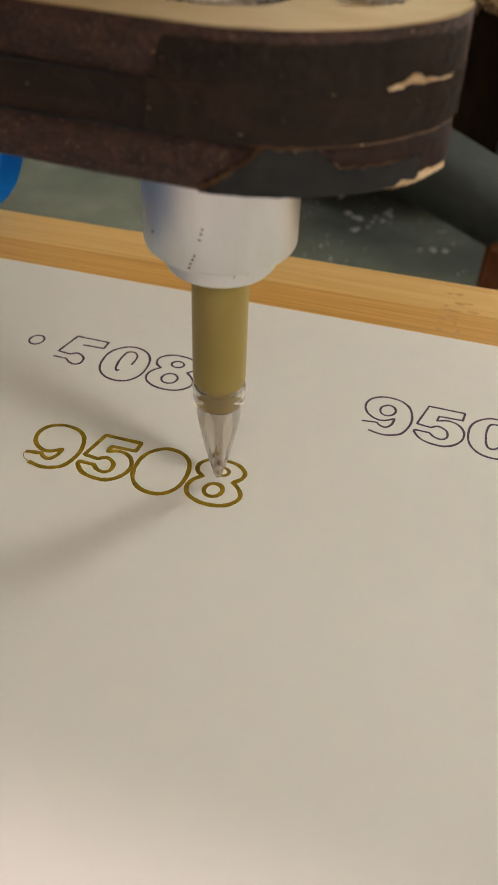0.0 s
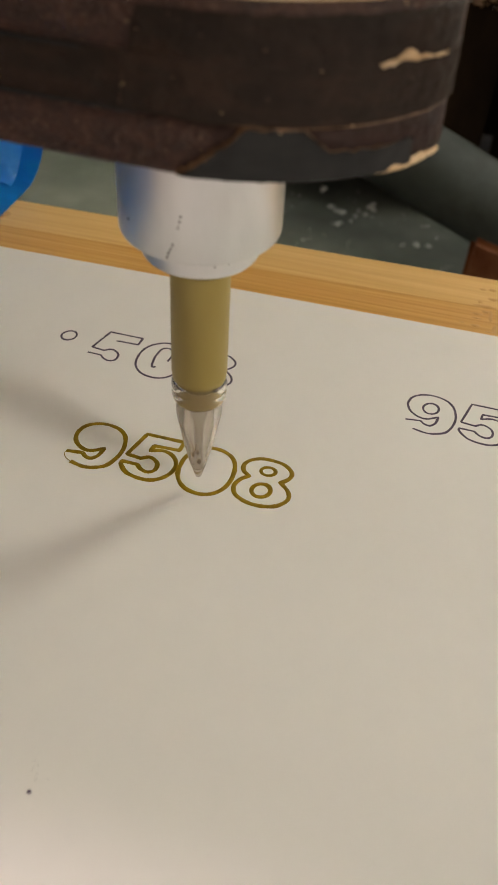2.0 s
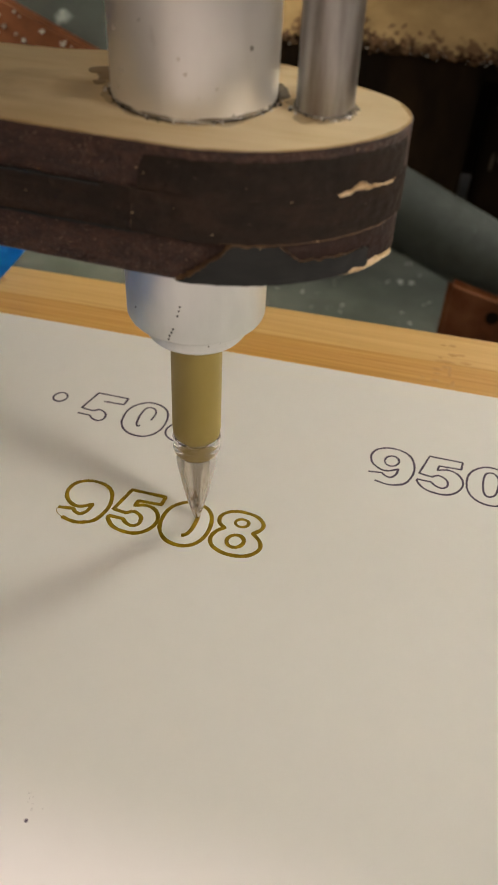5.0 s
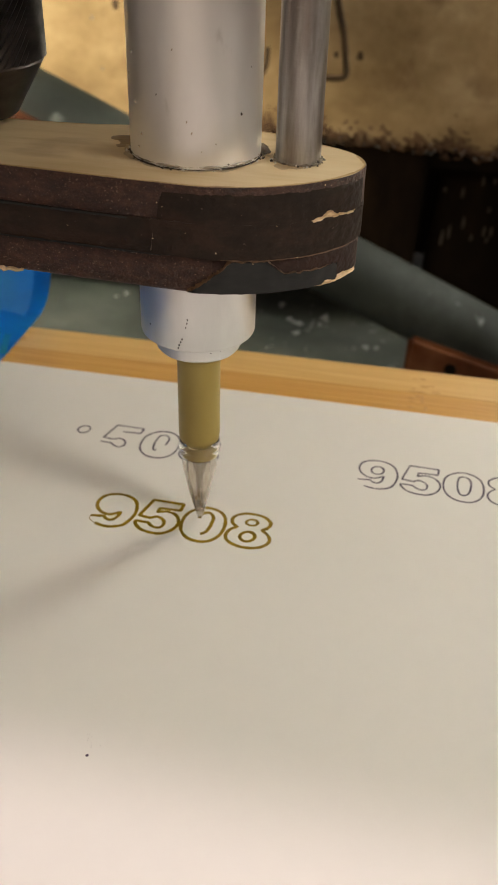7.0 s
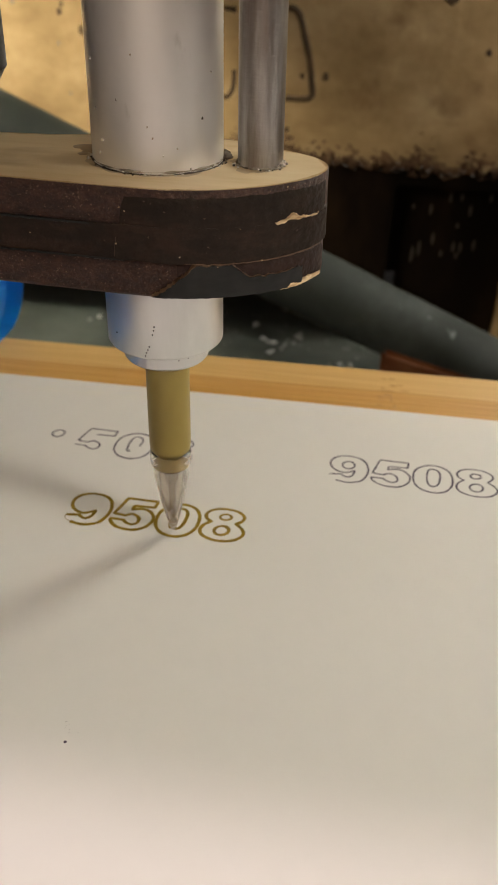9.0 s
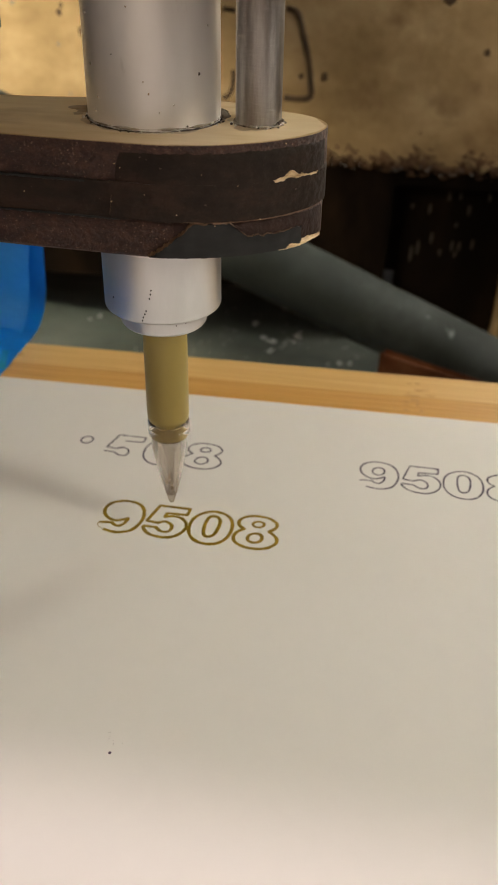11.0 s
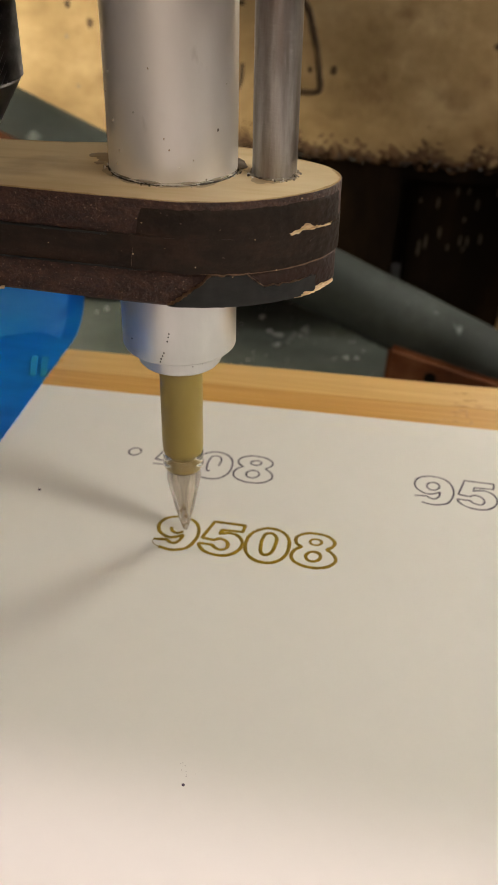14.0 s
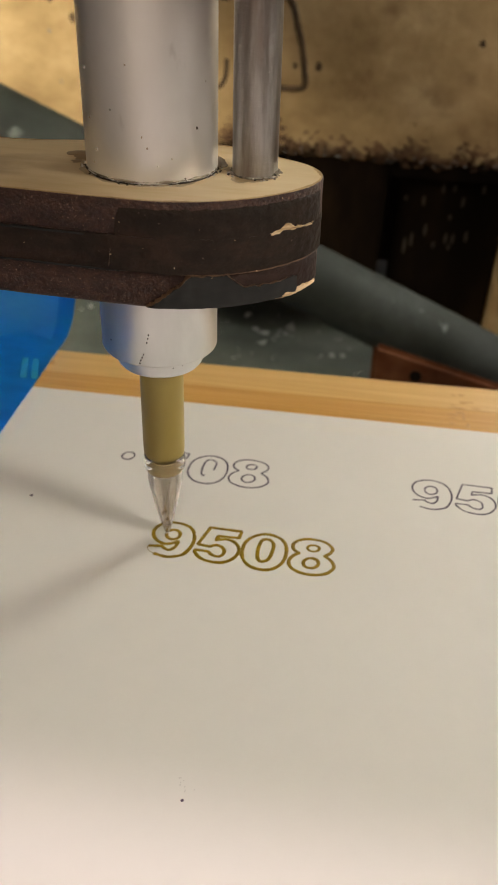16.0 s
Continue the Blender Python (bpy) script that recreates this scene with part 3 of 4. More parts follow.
def build_tape():
    tape = empty("masking_tape", "crumpled blue masking tape holding down the paper edge", "tape")

    def sheet(name, fn, nu, nv, mat, label=""):
        bm = bmesh.new()
        g = [[bm.verts.new(fn(i / nu, j / nv)) for j in range(nv + 1)] for i in range(nu + 1)]
        for i in range(nu):
            for j in range(nv):
                bm.faces.new((g[i][j], g[i + 1][j], g[i + 1][j + 1], g[i][j + 1]))
        bmesh.ops.solidify(bm, geom=list(bm.faces), thickness=0.15)
        return part(name, bm, mat, tape, label, angle=60)

    def run(t):
        """The strip's way: flat along the board, then curling up past its end."""
        if t < 118:
            return -60 + t, 0.35
        a = min((t - 118) / 9.0, 1.45)
        rest = max(0.0, t - 118 - 9.0 * 1.45)
        return 58 + 9.0 * math.sin(a) + rest * math.cos(1.45), 0.35 + 9.0 * (1 - math.cos(a)) + rest * math.sin(1.45)

    def strip(u, v):
        t = 155 * v
        y, z = run(t)
        x = -92 + 42 * u + 0.2 * noise.noise((v * 9, 1, 0))
        return (x, y + 0.5 * noise.noise((x * 0.1, t * 0.08, 2)) * (t > 118), z + 0.45 * (1 - u) * noise.noise((x * 0.09, y * 0.07, 3)) ** 2)

    def flap(u, v):
        x = -92 + u * (39.2 + 0.8 * v)
        wave = 3.4 * math.sin(u * 9.0) * (1 - v) ** 3 + 1.2 * noise.noise((u * 5, 0, 9)) * (1 - v) ** 2
        y, z = run(116.0 + wave + 38 * v)
        puff = 3.4 * math.sin(math.pi * min(1, v * 1.3)) + 0.5 + 0.6 * noise.noise((u * 4, v * 3, 4))
        return (x, y - puff * 0.8, z + puff * 0.45)
    sheet("strip", strip, 30, 110, TAPE)
    sheet("flap", flap, 40, 26, TAPE_LIT, "lifted blue tape flap, coloured lighter as if lit")
    for x in (-68.5, -66.2, -55.3, -53.0):
        bm = box(x - 0.7, x + 0.7, 40.5, 48.5, 0.52, 0.58)
        for v in bm.verts:  # printed aslant
            v.co.x -= 0.30 * (v.co.y - 48.5)
        part("print_bar", bm, TAPE_GREEN, tape, "faint green print bar on the tape")
    return tape


# ---- the tool: plywood clamp, tube, rod, refill, chuck ----
OUTLINE = [(-61, -10.5, 1), (-24, -12.4), (-2, -13.5), (6, -13.1), (13.2, -10.2), (18.7, -5.3), (20.7, -0.2), (18.9, 4.2), (14, 7.2), (7, 10.5),
           (-2, 11.0), (-11, 8.2), (-24, 6.4), (-61, 6.5, 1)]


FRONT = [p for p in spline(OUTLINE, True, 10)[:112]]


def side_at(x, z, out):
    """A point on the clamp's front side at x (past the tip, x counts on round the corner), standing proud by out."""
    run = 0.0
    for a, b in zip(FRONT, FRONT[1:]):
        a, b = Vector(a), Vector(b)
        step = (b - a).length
        s0, s1 = -62 + run, -62 + run + step
        if s0 <= x <= s1:
            p = a + (b - a) * ((x - s0) / step)
            d = (b - a).normalized()
            return (p.x + d.y * out, p.y - d.x * out, z)
        run += step
    return (*FRONT[-1], z)


def patch(low, high, s0, s1, out, n=28, m=5, rag=0.25, seed=0.0, crisp=False):
    """A ragged scab on the clamp's side, between two height curves, pinned at its rim or, if crisp, with a cut rim."""
    bm = bmesh.new()
    g = []
    for i in range(n + 1):
        u = i / n
        s = s0 + (s1 - s0) * u
        a = low(u) + rag * (0.15 if crisp else 1.0) * (noise.noise((s * 1.3, seed, 0)) + 0.7 * noise.noise((s * 4.7, seed, 8)))
        b = max(high(u) + rag * (noise.noise((s * 1.3, seed, 4)) + 0.8 * noise.noise((s * 4.7, seed, 6))), a + 0.02)
        col = []
        for j in range(m + 1):
            v = j / m
            lift = out * (min(1, 4 * v * (1 - v) + 0.15) * min(1, 6 * u * (1 - u) + 0.1)) * (0.8 + 0.5 * noise.noise((s * 0.7, v * 2, seed)))
            if crisp:
                lift = out * (0.8 + 0.35 * noise.noise((s * 0.7, v * 2, seed)))
                if j in (0, m):
                    rim = [bm.verts.new(side_at(s, a + (b - a) * v, d)) for d in ((-0.5, lift) if j == 0 else (lift, -0.5))]
                    col += rim
                    continue
            col.append(bm.verts.new(side_at(s, a + (b - a) * v, lift if crisp or 0 < j < m else -0.35)))
        g.append(col)
    for p, q in zip(g, g[1:]):
        for j in range(len(p) - 1):
            bm.faces.new((p[j], q[j], q[j + 1], p[j + 1]))
    if crisp:
        bm.faces.new(g[0]), bm.faces.new(g[-1])
    return bm


def build_clamp(rig):
    line = spline(OUTLINE, True, 10)
    zs = ((44.6, 49.0, 0.35, -0.9), (49.0, 53.2, 0.14, 0.25), (53.2, 57.3, 0.14, 0.0))
    made = []
    for k, (z0, z1, bevel, grow) in enumerate(zs):
        skin = CHAR_DARK if k == 1 else CHAR
        o = [(x * (1 + grow * 0.01), y * (1 + grow * 0.02)) for x, y in line]
        made.append(part("ply", slab(o, z0, z1, bevel, 0.09, k * 7.3), [skin, PLY_TOP if k == 2 else CHAR], rig,
                         "charred plywood layer with pale birch face" if k == 2 else "charred brown plywood layer", angle=50))
    low, mid, top = made
    bm, n = bmesh.new(), len(line)  # scorched rim of the birch face
    rims = []
    for i, (x, y) in enumerate(line):
        d = (Vector(line[(i + 1) % n]) - Vector(line[i - 1])).normalized()
        w = 0.45 + 0.4 * noise.noise((x * 0.3, y * 0.3, 2)) + 0.25 * noise.noise((x * 1.9, y * 1.9, 3))
        rims.append([bm.verts.new((x - d.y * t, y + d.x * t, 57.302 + h)) for t, h in ((0.1, 0.0), (max(0.25, w), 0.006))])
    for p, q in zip(rims, rims[1:] + rims[:1]):
        bm.faces.new((p[0], q[0], q[1], p[1]))
    part("scorched_rim", bm, RIM, top, "orange-brown scorched rim of the birch face")
    # veneer skins, torn flakes and splinters on the front side
    part("veneer", patch(lambda u: 49.25 - 0.35 * math.sin(math.pi * u), lambda u: 53.25 - 0.3 * u, -3.0, 24.5, 0.32, 90, 8, 0.16, 21.0, True), CHAR_DARK, mid, "smooth blackened veneer skin")
    part("veneer", patch(lambda u: 51.8, lambda u: 53.4 + 3.5 * min(1, u * 40) ** 0.6, -2.4, 24.5, 0.34, 110, 8, 0.16, 22.0), CHAR_DARK, top, "smooth blackened veneer skin")
    part("veneer", patch(lambda u: 49.3, lambda u: 53.0, -61.0, -3.3, 0.10, 90, 6, 0.10, 23.0), CHAR_DARK, mid, "sooty dark veneer")
    part("seam_lip", patch(lambda u: 52.85 - 0.2 * u, lambda u: 53.45 - 0.2 * u, -60.0, -3.2, 0.22, 110, 3, 0.10, 25.0), CHAR_BLUE, top, "black glue seam")
    part("seam_lip", patch(lambda u: 48.75, lambda u: 49.3, -60.0, -2.0, 0.24, 110, 3, 0.12, 27.0), CHAR_BLUE, mid, "black glue seam")
    part("splinter", patch(lambda u: 52.75 + 0.2 * u, lambda u: 52.95 + 0.15 * u + 1.25 * max(0.0, math.sin(math.pi * min(1, u * 1.35))) ** 1.6 * (0.75 + 0.25 * math.sin(u * 21)), 15.0, 22.9, 0.55, 80, 6, 0.22, 2.0), BARE, top, "pale torn wood splinter")
    part("splinter", patch(lambda u: 44.6 + 0.5 * u * u, lambda u: 44.7 + 0.95 * math.sin(math.pi * min(1, 0.1 + u * 0.8)) ** 0.9, 16.8, 24.2, 0.45, 80, 6, 0.22, 5.0), BARE, low, "pale torn wood splinter")
    part("sooty_side", patch(lambda u: 44.75, lambda u: 48.85, 4.0, 24.6, 0.16, 70, 6, 0.10, 33.0), SOOT, low, "sooty dark red edge of the lowest layer")
    def flake_top(u):
        return 44.7 + 4.1 * min(1, u / 0.27) ** 1.1 - 1.7 * min(1, max(0, (u - 0.49) * 9)) - 0.5 * max(0, u - 0.62) + 2.2 * max(0, u - 0.85)
    part("flake", patch(lambda u: 44.85, flake_top, 1.1, 19.8, 0.34, 120, 6, 0.30, 9.0, True), CHAR_BLUE, low, "blackened loose veneer flake")
    part("flake_rim", patch(lambda u: flake_top(u) - 0.05, lambda u: flake_top(u) + 0.07, 1.1, 19.8, 0.48, 120, 3, 0.30, 9.0), SCORCH, low, "thin brown rim of the torn flake")
    part("torn_edge", patch(lambda u: 44.66 + 4.1 * u ** 1.1, lambda u: 44.98 + 4.1 * u ** 1.1, 0.95, 6.2, 0.62, 70, 3, 0.30, 9.0), SCORCH, low, "thin torn brown edge")
    part("scorch_line", patch(lambda u: 49.0 - 0.3 * math.sin(math.pi * u), lambda u: 49.32 - 0.3 * math.sin(math.pi * u), 2.0, 24.0, 0.36, 60, 3, 0.1, 14.0), SCORCH, mid, "light brown scorched seam")
    part("torn_edge", patch(lambda u: 44.45, lambda u: 44.85, -29.5, -19.5, 0.4, 40, 3, 0.3, 17.0), BARE, low, "thin torn pale edge")
    part("torn_edge", patch(lambda u: 49.2 + 2.6 * u, lambda u: 49.35 + 3.0 * u, -3.15, -2.75, 0.42, 24, 3, 0.12, 31.0), SCORCH, mid, "thin torn brown edge")
    for s, z, r in ((-2.2, 55.2, 0.13), (-1.6, 54.8, 0.1), (-2.8, 51.0, 0.16), (4.4, 49.9, 0.16), (13.9, 48.9, 0.17), (11.2, 52.9, 0.1), (-13.0, 51.3, 0.1), (8.6, 48.6, 0.12), (17.0, 57.0, 0.14), (1.0, 52.0, 0.07), (7.2, 54.3, 0.07), (-9.0, 47.0, 0.08), (3.0, 47.2, 0.08)):
        bm = bmesh.new()
        bmesh.ops.create_icosphere(bm, subdivisions=2, radius=r * 0.62)
        c = Vector(side_at(s, z, 0.3))
        for v in bm.verts:
            v.co = c + Vector((v.co.x, v.co.y * 0.35, v.co.z * 0.8)) * (1 + 0.5 * noise.noise(v.co * 3 + c))
        part("crumb", bm, BARE, mid, "tiny pale wood crumb")
    return made


def bead(cx, cy, r, z, thick, gaps, seed):
    """An uneven bead round a foot of a tube."""
    bm = bmesh.new()
    n, m, rings = 140, 8, []
    for k in range(n):
        a = 2 * math.pi * k / n
        t = thick * max(0.12, 0.55 + gaps * noise.noise((math.cos(a) * 3, math.sin(a) * 3, seed)) + 0.5 * noise.noise((math.cos(a) * 11, math.sin(a) * 11, seed)))
        rings.append([bm.verts.new((cx + (r + t * math.cos(b)) * math.cos(a), cy + (r + t * math.cos(b)) * math.sin(a), z + t * 0.8 * math.sin(b)))
                      for b in (2 * math.pi * j / m for j in range(m))])
    for p, q in zip(rings, rings[1:] + rings[:1]):
        for j in range(m):
            bm.faces.new((p[j], q[j], q[(j + 1) % m], p[(j + 1) % m]))
    return bm


def build_tool():
    rig = empty("pen_holder", "charred plywood clamp with aluminium tube and gold gel refill", "pen holder")
    plies = build_clamp(rig)
    tube = part("tube", lathe([(7.9, 42.5), (7.9, 150), (6.4, 150), (6.4, 42.5)], (0, -0.4), 96, True), ALU_WORN, rig, "worn aluminium tube")
    for a, z, r, mat in ((-36, 63.2, 0.11, DIRT), (-110, 65.2, 0.06, DIRT), (-80, 61.4, 0.08, OLD_GLUE), (-84, 62.6, 0.07, OLD_GLUE), (-128, 60.5, 0.12, RUBBED), (-95, 70.0, 0.07, OLD_GLUE),
                         (-136, 63.8, 0.10, RUBBED), (-140, 69, 0.12, RUBBED), (-25, 68, 0.07, RUBBED), (-133, 58.9, 0.1, RUBBED), (-60, 60.2, 0.08, RUBBED), (-72, 59.4, 0.06, RUBBED), (-150, 66.5, 0.08, RUBBED)):
        a = radians(a)
        part("speck", blob(7.9 * math.cos(a), -0.4 + 7.9 * math.sin(a), z, r, z, 1.5), mat, tube)
    part("grime_ring", bead(0, -0.4, 7.95, 57.30, 0.24, 0.8, 3.0), DIRT, tube, "dark grime round the tube foot")
    part("glue_bead", bead(0, -0.4, 7.98, 57.62, 0.17, 1.6, 8.0), GLUE, tube, "shiny dried glue")
    for k in range(90):
        a, out = radians(random.uniform(-175, 15)), random.uniform(0.0, 0.55)
        part("glue_crumb", blob((7.95 + out) * math.cos(a), -0.4 + (7.95 + out) * math.sin(a), 57.36 + random.uniform(0.0, 0.45) * (out < 0.2), random.uniform(0.03, 0.13), k, 0.8),
             (GLUE_WHITE, GLUE_WHITE, DIRT)[k % 3], tube)
    nose = part("nose", lathe([(7.75, 44.6), (7.75, 33.7), (7.68, 33.5), (7.5, 33.36), (5.9, 33.1), (5.75, 33.0), (5.75, 31.0), (5.5, 30.7), (3.1, 30.65), (3.1, 40)], (0, 0), 96), ALU, rig,
                "smooth aluminium nose collar")
    for x, z in ((0.45, 38.1), (0.35, 37.6), (0.2, 37.0), (-0.3, 35.3), (-0.5, 34.85), (-0.72, 34.4), (-0.85, 33.95), (4.3, 33.2), (3.2, 33.0), (-5.0, 36.0)):
        r = 7.75 if z > 33.6 else 7.2
        part("pit", blob(x, -math.sqrt(r * r - x * x), z, 0.10 if x < 1 else 0.07, x, 1.2), MARK, nose, "black pit mark")
    part("refill", lathe([(3.05, 40), (3.02, 16.2), (2.94, 15.5), (2.7, 14.9), (2.62, 14.6), (2.3, 14.5), (2.3, 14.0)], (0, 0), 64), REFILL, rig, "olive gold refill barrel")
    part("clear_ring", lathe([(2.86, 15.4), (3.0, 15.0), (3.08, 14.4), (3.0, 13.9), (2.86, 13.75), (3.0, 13.55), (3.04, 13.2), (2.95, 12.7), (2.75, 12.45), (2.66, 12.45), (2.66, 14.5), (2.76, 14.9)], (0, 0), 64, True), CLEAR, rig,
         "clear plastic ring")
    part("ink_core", lathe([(2.2, 14.52), (2.58, 14.5), (2.52, 13.6), (2.6, 13.2), (2.6, 12.45), (2.2, 12.4)], (0, 0), 64), INK_CORE, rig, "brown ink core inside the ring")
    cone = part("tip_cone", lathe([(2.2, 12.38), (2.56, 12.2), (2.62, 10.6), (2.5, 9.7), (1.66, 5.2), (1.0, 2.35), (0.86, 1.9), (0.6, 1.82), (0.55, 2.4), (1.05, 5.2), (1.75, 9.4), (1.8, 12.0)], (0, 0), 64, True), CONE_CLEAR, rig,
                "smoky clear tapered tip")
    part("needle", lathe([(1.2, 12.3), (1.2, 10.8), (0.5, 8.4), (0.45, 2.4)], (0, 0), 32), CONE, cone, "metal needle inside the tip")
    for k in range(5):
        part("ink_fleck", blob(random.uniform(-0.35, 0.35), -0.75, random.uniform(3.0, 6.2), random.uniform(0.12, 0.22), k, 2.2), INK_FLECK, cone, "brown ink fleck inside the tip")
    part("point", lathe([(0.5, 2.6), (0.78, 1.79), (0.72, 1.4), (0.56, 0.8), (0.34, 0.2), (0.1, 0.03)], (0, 0), 32), CONE, cone, "metal writing point")
    rod = part("rod", lathe([(2.72, 46), (2.72, 150)], (12.5, -0.4), 48), STEEL, rig, "ground steel guide rod")
    part("glue_bead", bead(12.5, -0.4, 2.85, 57.42, 0.24, 1.2, 5.0), GLUE, rod, "shiny dried glue")
    part("grime_ring", bead(12.5, -0.4, 2.74, 57.32, 0.24, 0.7, 6.0), DIRT, rod, "dark grime round the rod foot")
    for x, y, r in ((7.9, 1.3, 0.75), (8.5, 0.4, 0.5), (7.4, 2.4, 0.6), (14.9, -1.2, 0.45), (15.2, -0.3, 0.3)):
        part("glue_blob", blob(x, y, 57.7, r, x), GLUE, plies[2], "shiny dried glue blob")
    for k in range(26):
        a, out = radians(random.uniform(-170, 60)), random.uniform(0.05, 0.7)
        part("glue_crumb", blob(12.5 + (2.75 + out) * math.cos(a), -0.4 + (2.75 + out) * math.sin(a), 57.38 + random.uniform(0.0, 0.3) * (out < 0.2), random.uniform(0.06, 0.2), k, 0.9),
             (GLUE, GLUE_WHITE, DIRT)[k % 3], rod)
    for cx, r0, reach, seed in ((0.0, 7.6, 1.3, 1.0), (12.5, 2.4, 1.5, 6.0)):
        bm, n = bmesh.new(), 120
        inner = [bm.verts.new((cx + r0 * math.cos(2 * math.pi * k / n), -0.4 + r0 * math.sin(2 * math.pi * k / n), 57.325)) for k in range(n)]
        outer = []
        for k in range(n):
            c, d = math.cos(2 * math.pi * k / n), math.sin(2 * math.pi * k / n)
            r = r0 + 0.4 + reach * max(0.05, 0.45 + noise.noise((c * 1.6, d * 1.6, seed)) + 0.35 * noise.noise((c * 6, d * 6, seed)))
            outer.append(bm.verts.new((cx + r * c, -0.4 + r * d, 57.312)))
        for k in range(n):
            bm.faces.new((inner[k], inner[(k + 1) % n], outer[(k + 1) % n], outer[k]))
        part("stain", bm, HALO, plies[2], "glue-soaked brown halo on the birch face")
    for x, y, r in ((-10.0, 2.0, 1.3), (-8.9, 0.6, 1.2), (-9.2, -1.2, 0.7)):
        part("stain", blob(x, y, 57.3, r, x, 0.03), OLD_GLUE, plies[2], "dark glue stain")
    return rig


def build_chuck():
    chuck = empty("drill_chuck", "black knurled drill chuck gripping a steel pin", "drill chuck")
    cx, cy = -33.2, 6.0
    bm = bmesh.new()
    n, rows, rings = 132, 18, []
    for j in range(rows + 1):
        rings.append([bm.verts.new((cx + (11.15 + 0.3 * ((i + j) % 2)) * math.cos(2 * math.pi * i / n), cy + (11.15 + 0.3 * ((i + j) % 2)) * math.sin(2 * math.pi * i / n), 64.9 + 10.6 * j / rows))
                      for i in range(n)])
    for p, q in zip(rings, rings[1:]):
        for i in range(n):
            bm.faces.new((p[i], p[(i + 1) % n], q[(i + 1) % n], q[i]))
    bm.faces.new(rings[0]), bm.faces.new(rings[-1])
    part("sleeve", bm, CHUCK, chuck, "knurled black sleeve", smooth=False)
    part("nose_cone", lathe([(5.0, 57.7), (6.9, 57.75), (7.2, 58.0), (10.9, 64.2), (11.1, 64.5), (11.0, 64.9)], (cx, cy), 64), CHUCK, chuck, "tapered black nose")
    part("pin", lathe([(2.4, 50), (2.4, 60)], (cx, cy), 32), STEEL, chuck)
    part("glue_blob", blob(cx + 4.6, cy - 4.6, 57.6, 1.7, 4.0, 0.7), GLUE, chuck, "shiny dried glue at the pin")
    part("flange", lathe([(9, 75.6), (22.6, 76.0), (23.0, 76.4), (23.0, 81), (21, 82)], (cx, cy), 96), CHUCK, chuck, "black spindle flange")
    part("spindle", lathe([(12, 82), (12, 140)], (cx, cy), 48), STEEL, chuck, "steel spindle")
    return chuck


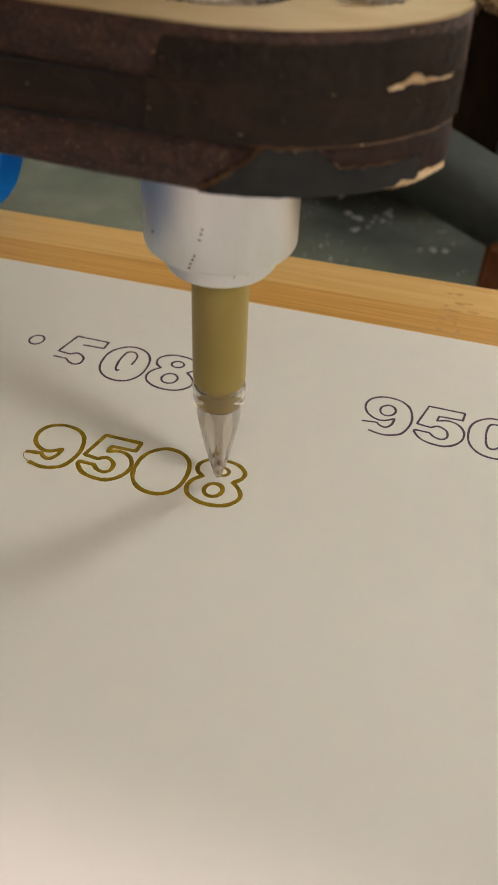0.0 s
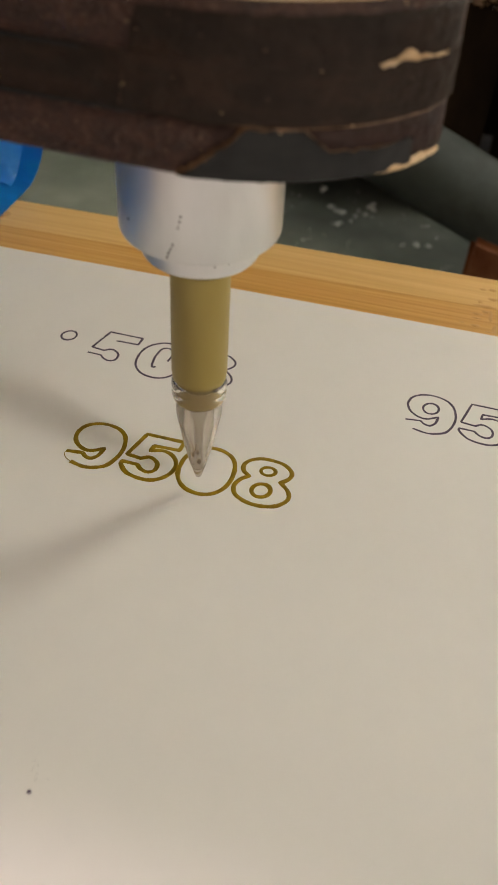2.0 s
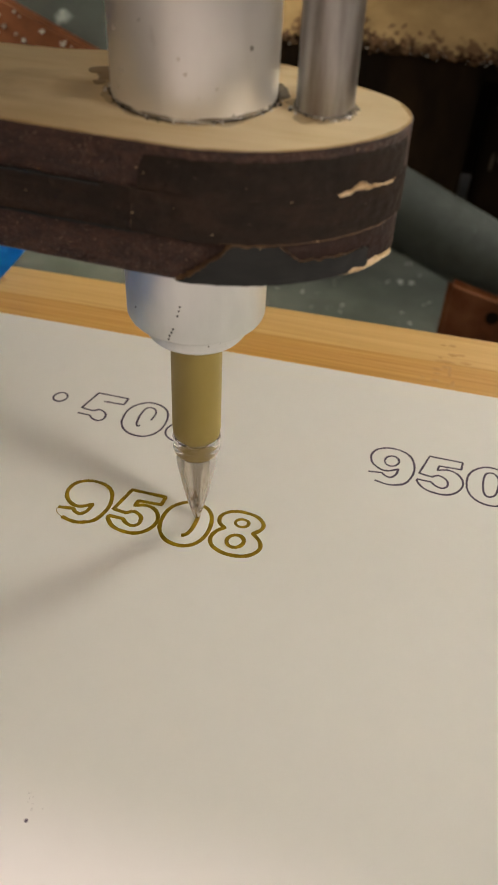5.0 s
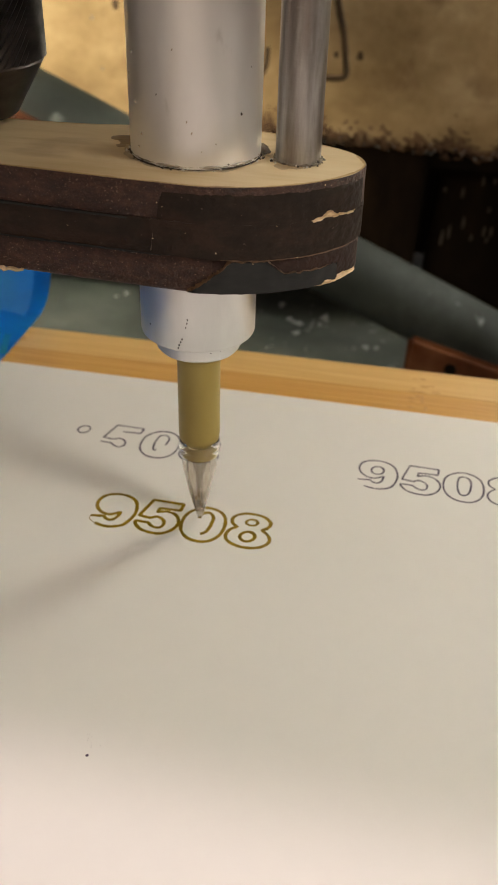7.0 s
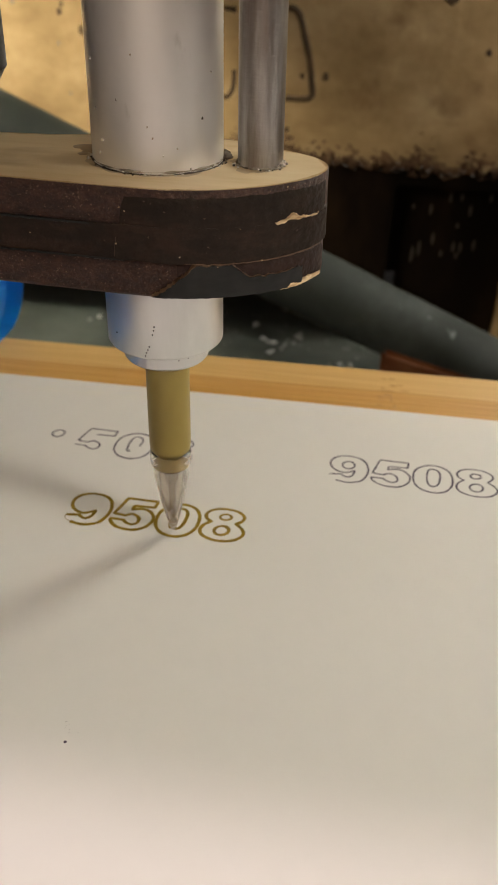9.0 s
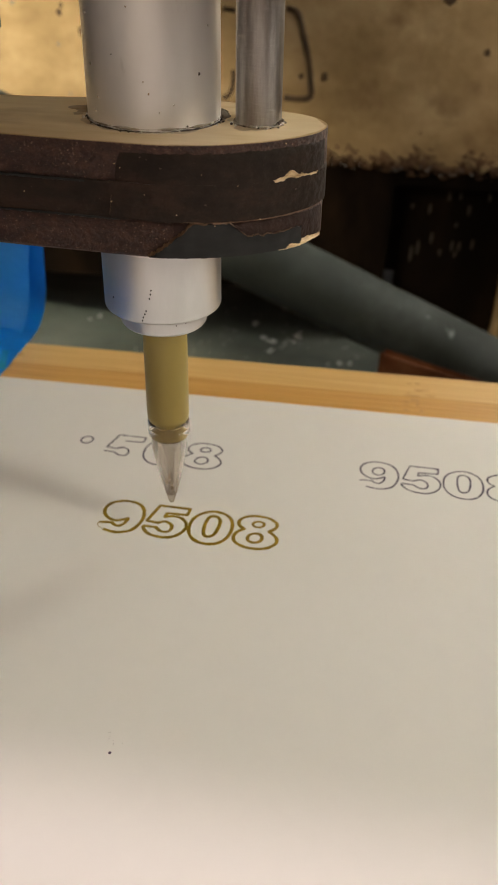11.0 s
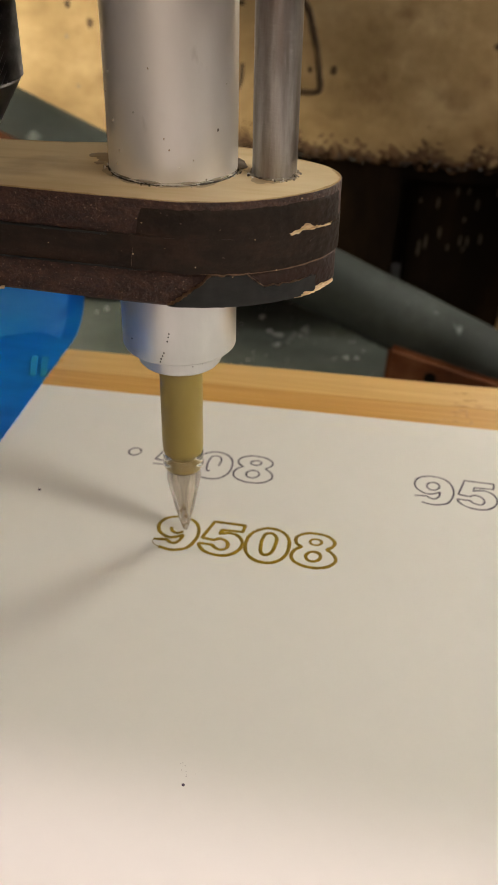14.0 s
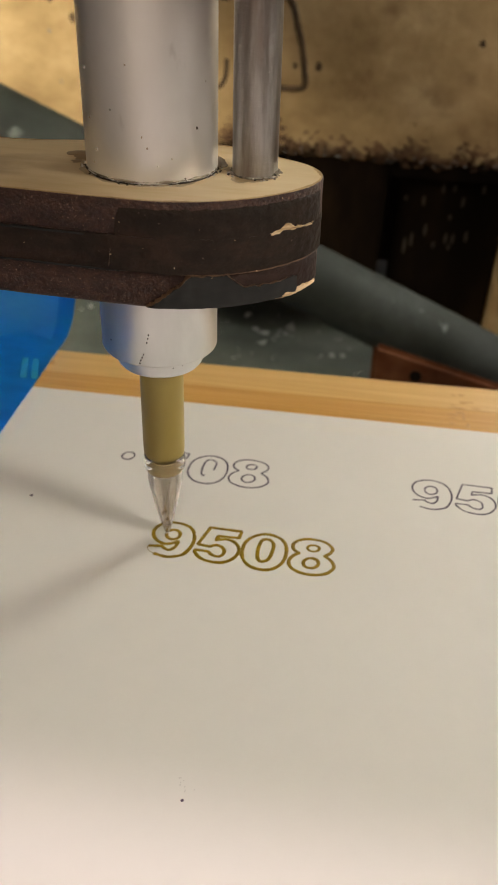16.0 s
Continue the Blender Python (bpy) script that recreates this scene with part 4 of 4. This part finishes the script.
def build_background():
    a, b, r = Vector((-130, 154, 37.5)), Vector((110, 154, -63.5)), 10.8
    d = (b - a).normalized()
    side = d.cross(Vector((0, 1, 0))).normalized()
    bm = bmesh.new()
    n = 48
    rings = []
    for k in range(20):
        c = a + (b - a) * k / 19
        rings.append([bm.verts.new(c + r * (math.cos(2 * math.pi * i / n) * Vector((0, 1, 0)) + math.sin(2 * math.pi * i / n) * side)) for i in range(n)])
    for p, q in zip(rings, rings[1:]):
        for i in range(n):
            bm.faces.new((p[i], p[(i + 1) % n], q[(i + 1) % n], q[i]))
    bm.faces.new(rings[0]), bm.faces.new(rings[-1])
    thing("grey_pipe", bm, PIPE, "slanting grey enamelled pipe before the board wall", "pipe")
    bm = box(33.2, 99, 128, 131, -68, -29.6, 1.4, 3)
    for v in bm.verts:  # its top slopes with the pipe
        v.co.z -= 0.26 * (v.co.x - 33.2) - 0.5 * noise.noise(v.co * 0.3) if v.co.z > -50 else 0
    thing("red_block", bm, RUST, "rusty red oxide metal block on the machine bed", "block")
    bm = box(-128, -60, 141, 150, 0, 13, 1.0, 2)
    for v in bm.verts:  # it runs down beside the pipe
        v.co.z += 10.5 - 0.41 * (v.co.x + 94) + 0.5 * noise.noise(v.co * 0.2)
    bar = thing("rusty_bar", bm, RUST, "rusty red bar with bright shavings along the pipe", "bar")
    for k in range(34):
        x = random.uniform(-108, -64)
        z = 11.5 - 0.41 * (x + 94) + random.uniform(0.5, 11.0)
        part("shaving", blob(x, 140.9, z, random.uniform(0.25, 0.65), k, 0.8), CHIP, bar, "bright metal shaving")
    # out of view: added and sized to keep the ceiling lamp off the paper
    head = empty("unseen_spindle_head", "unseen grey machine head added above the chuck to block the ceiling lamp", "machine head")
    bm = box(-110, 60, -36, 190, 98, 138, 4)
    for v in bm.verts:  # askew front, set for the slant of its shadow's edge on the paper
        v.co.y -= 0.02 * v.co.x if v.co.y < 0 else 0
    part("housing", bm, MACHINE, head)
    part("column", box(-100, 55, 120, 186, 138.5, 700, 6), MACHINE, head)
    bed = bpy.data.objects["red_block"]
    # no real opening: a raised disc painted black as the hole's shade
    bm = lathe([(1.8, 0), (1.8, 0.6), (1.2, 0.7)], (0, 0), 20)
    for v in bm.verts:
        v.co = Vector((46.7 + v.co.x, 128 - v.co.z, -39.0 + v.co.y))
    part("bolt_hole", bm, BLACK, bed, "black disc painted as the shade inside a bolt hole")
    bm = bmesh.new()
    for x, y, r in ((-15, 218, 1.5), (-9, 206, 1.8), (2, 210.5, 1.6), (0, 204, 1.5), (-6, 197, 1.4), (-5, 238, 1.2), (15, 232, 1.2), (-83, 211, 1.4), (22, 190, 1.3)):
        for k in range(3):
            q = blob(x + random.uniform(-3, 3), y + random.uniform(-3, 3), -67.9, r * random.uniform(0.35, 0.8), x + k, 0.5)
            me = bpy.data.meshes.new("tmp")
            q.to_mesh(me), q.free()
            bm.from_mesh(me)
            bpy.data.meshes.remove(me)
    for k in range(160):
        q = blob(random.uniform(-60, 34), random.uniform(120, 235), -67.95, random.uniform(0.15, 0.5), k, 0.5)
        me = bpy.data.meshes.new("tmp")
        q.to_mesh(me), q.free()
        bm.from_mesh(me)
        bpy.data.meshes.remove(me)
    thing("metal_shavings", bm, CHIP, "pale metal shavings scattered on the machine bed", "shavings", kind="stuff")


def lean(tool):
    """The machine stands a little out of square with the board: its tool leans back and aside."""
    slant = Matrix(((1, 0, -0.02, 0), (0, 1, 0.05, 0), (0, 0, 0.978, 0), (0, 0, 0, 1)))
    for ob in tool.children_recursive:
        ob.data.transform(slant)


board = build_board()
paper = build_paper()
pieces = build_drawing(paper)
tape = build_tape()
rig = build_tool()
chuck = build_chuck()
lean(rig), lean(chuck)
build_background()


def motions():
    shift = [(t, pose(x * MM, y * MM, 0)) for t, x, y in TRAY]
    for ob in (board, paper, tape):
        walk(ob, shift)
    rise = [(t, pose(0, 0, z * MM)) for t, z in LIFT]
    for ob in (rig, chuck):
        walk(ob, rise)
    for ob, t in pieces:
        low, high = pose(0, 0, -0.3 * MM), pose(0, 0, 0)
        if t <= 0.05:
            walk(ob, [(0.0, high), (16.0, high)])
        elif t >= 16.0:
            walk(ob, [(0.0, low), (16.0, low)])
        else:
            walk(ob, [(0.0, low), (max(t - 0.1, 0.02), low), (t, high), (16.0, high)])


motions()
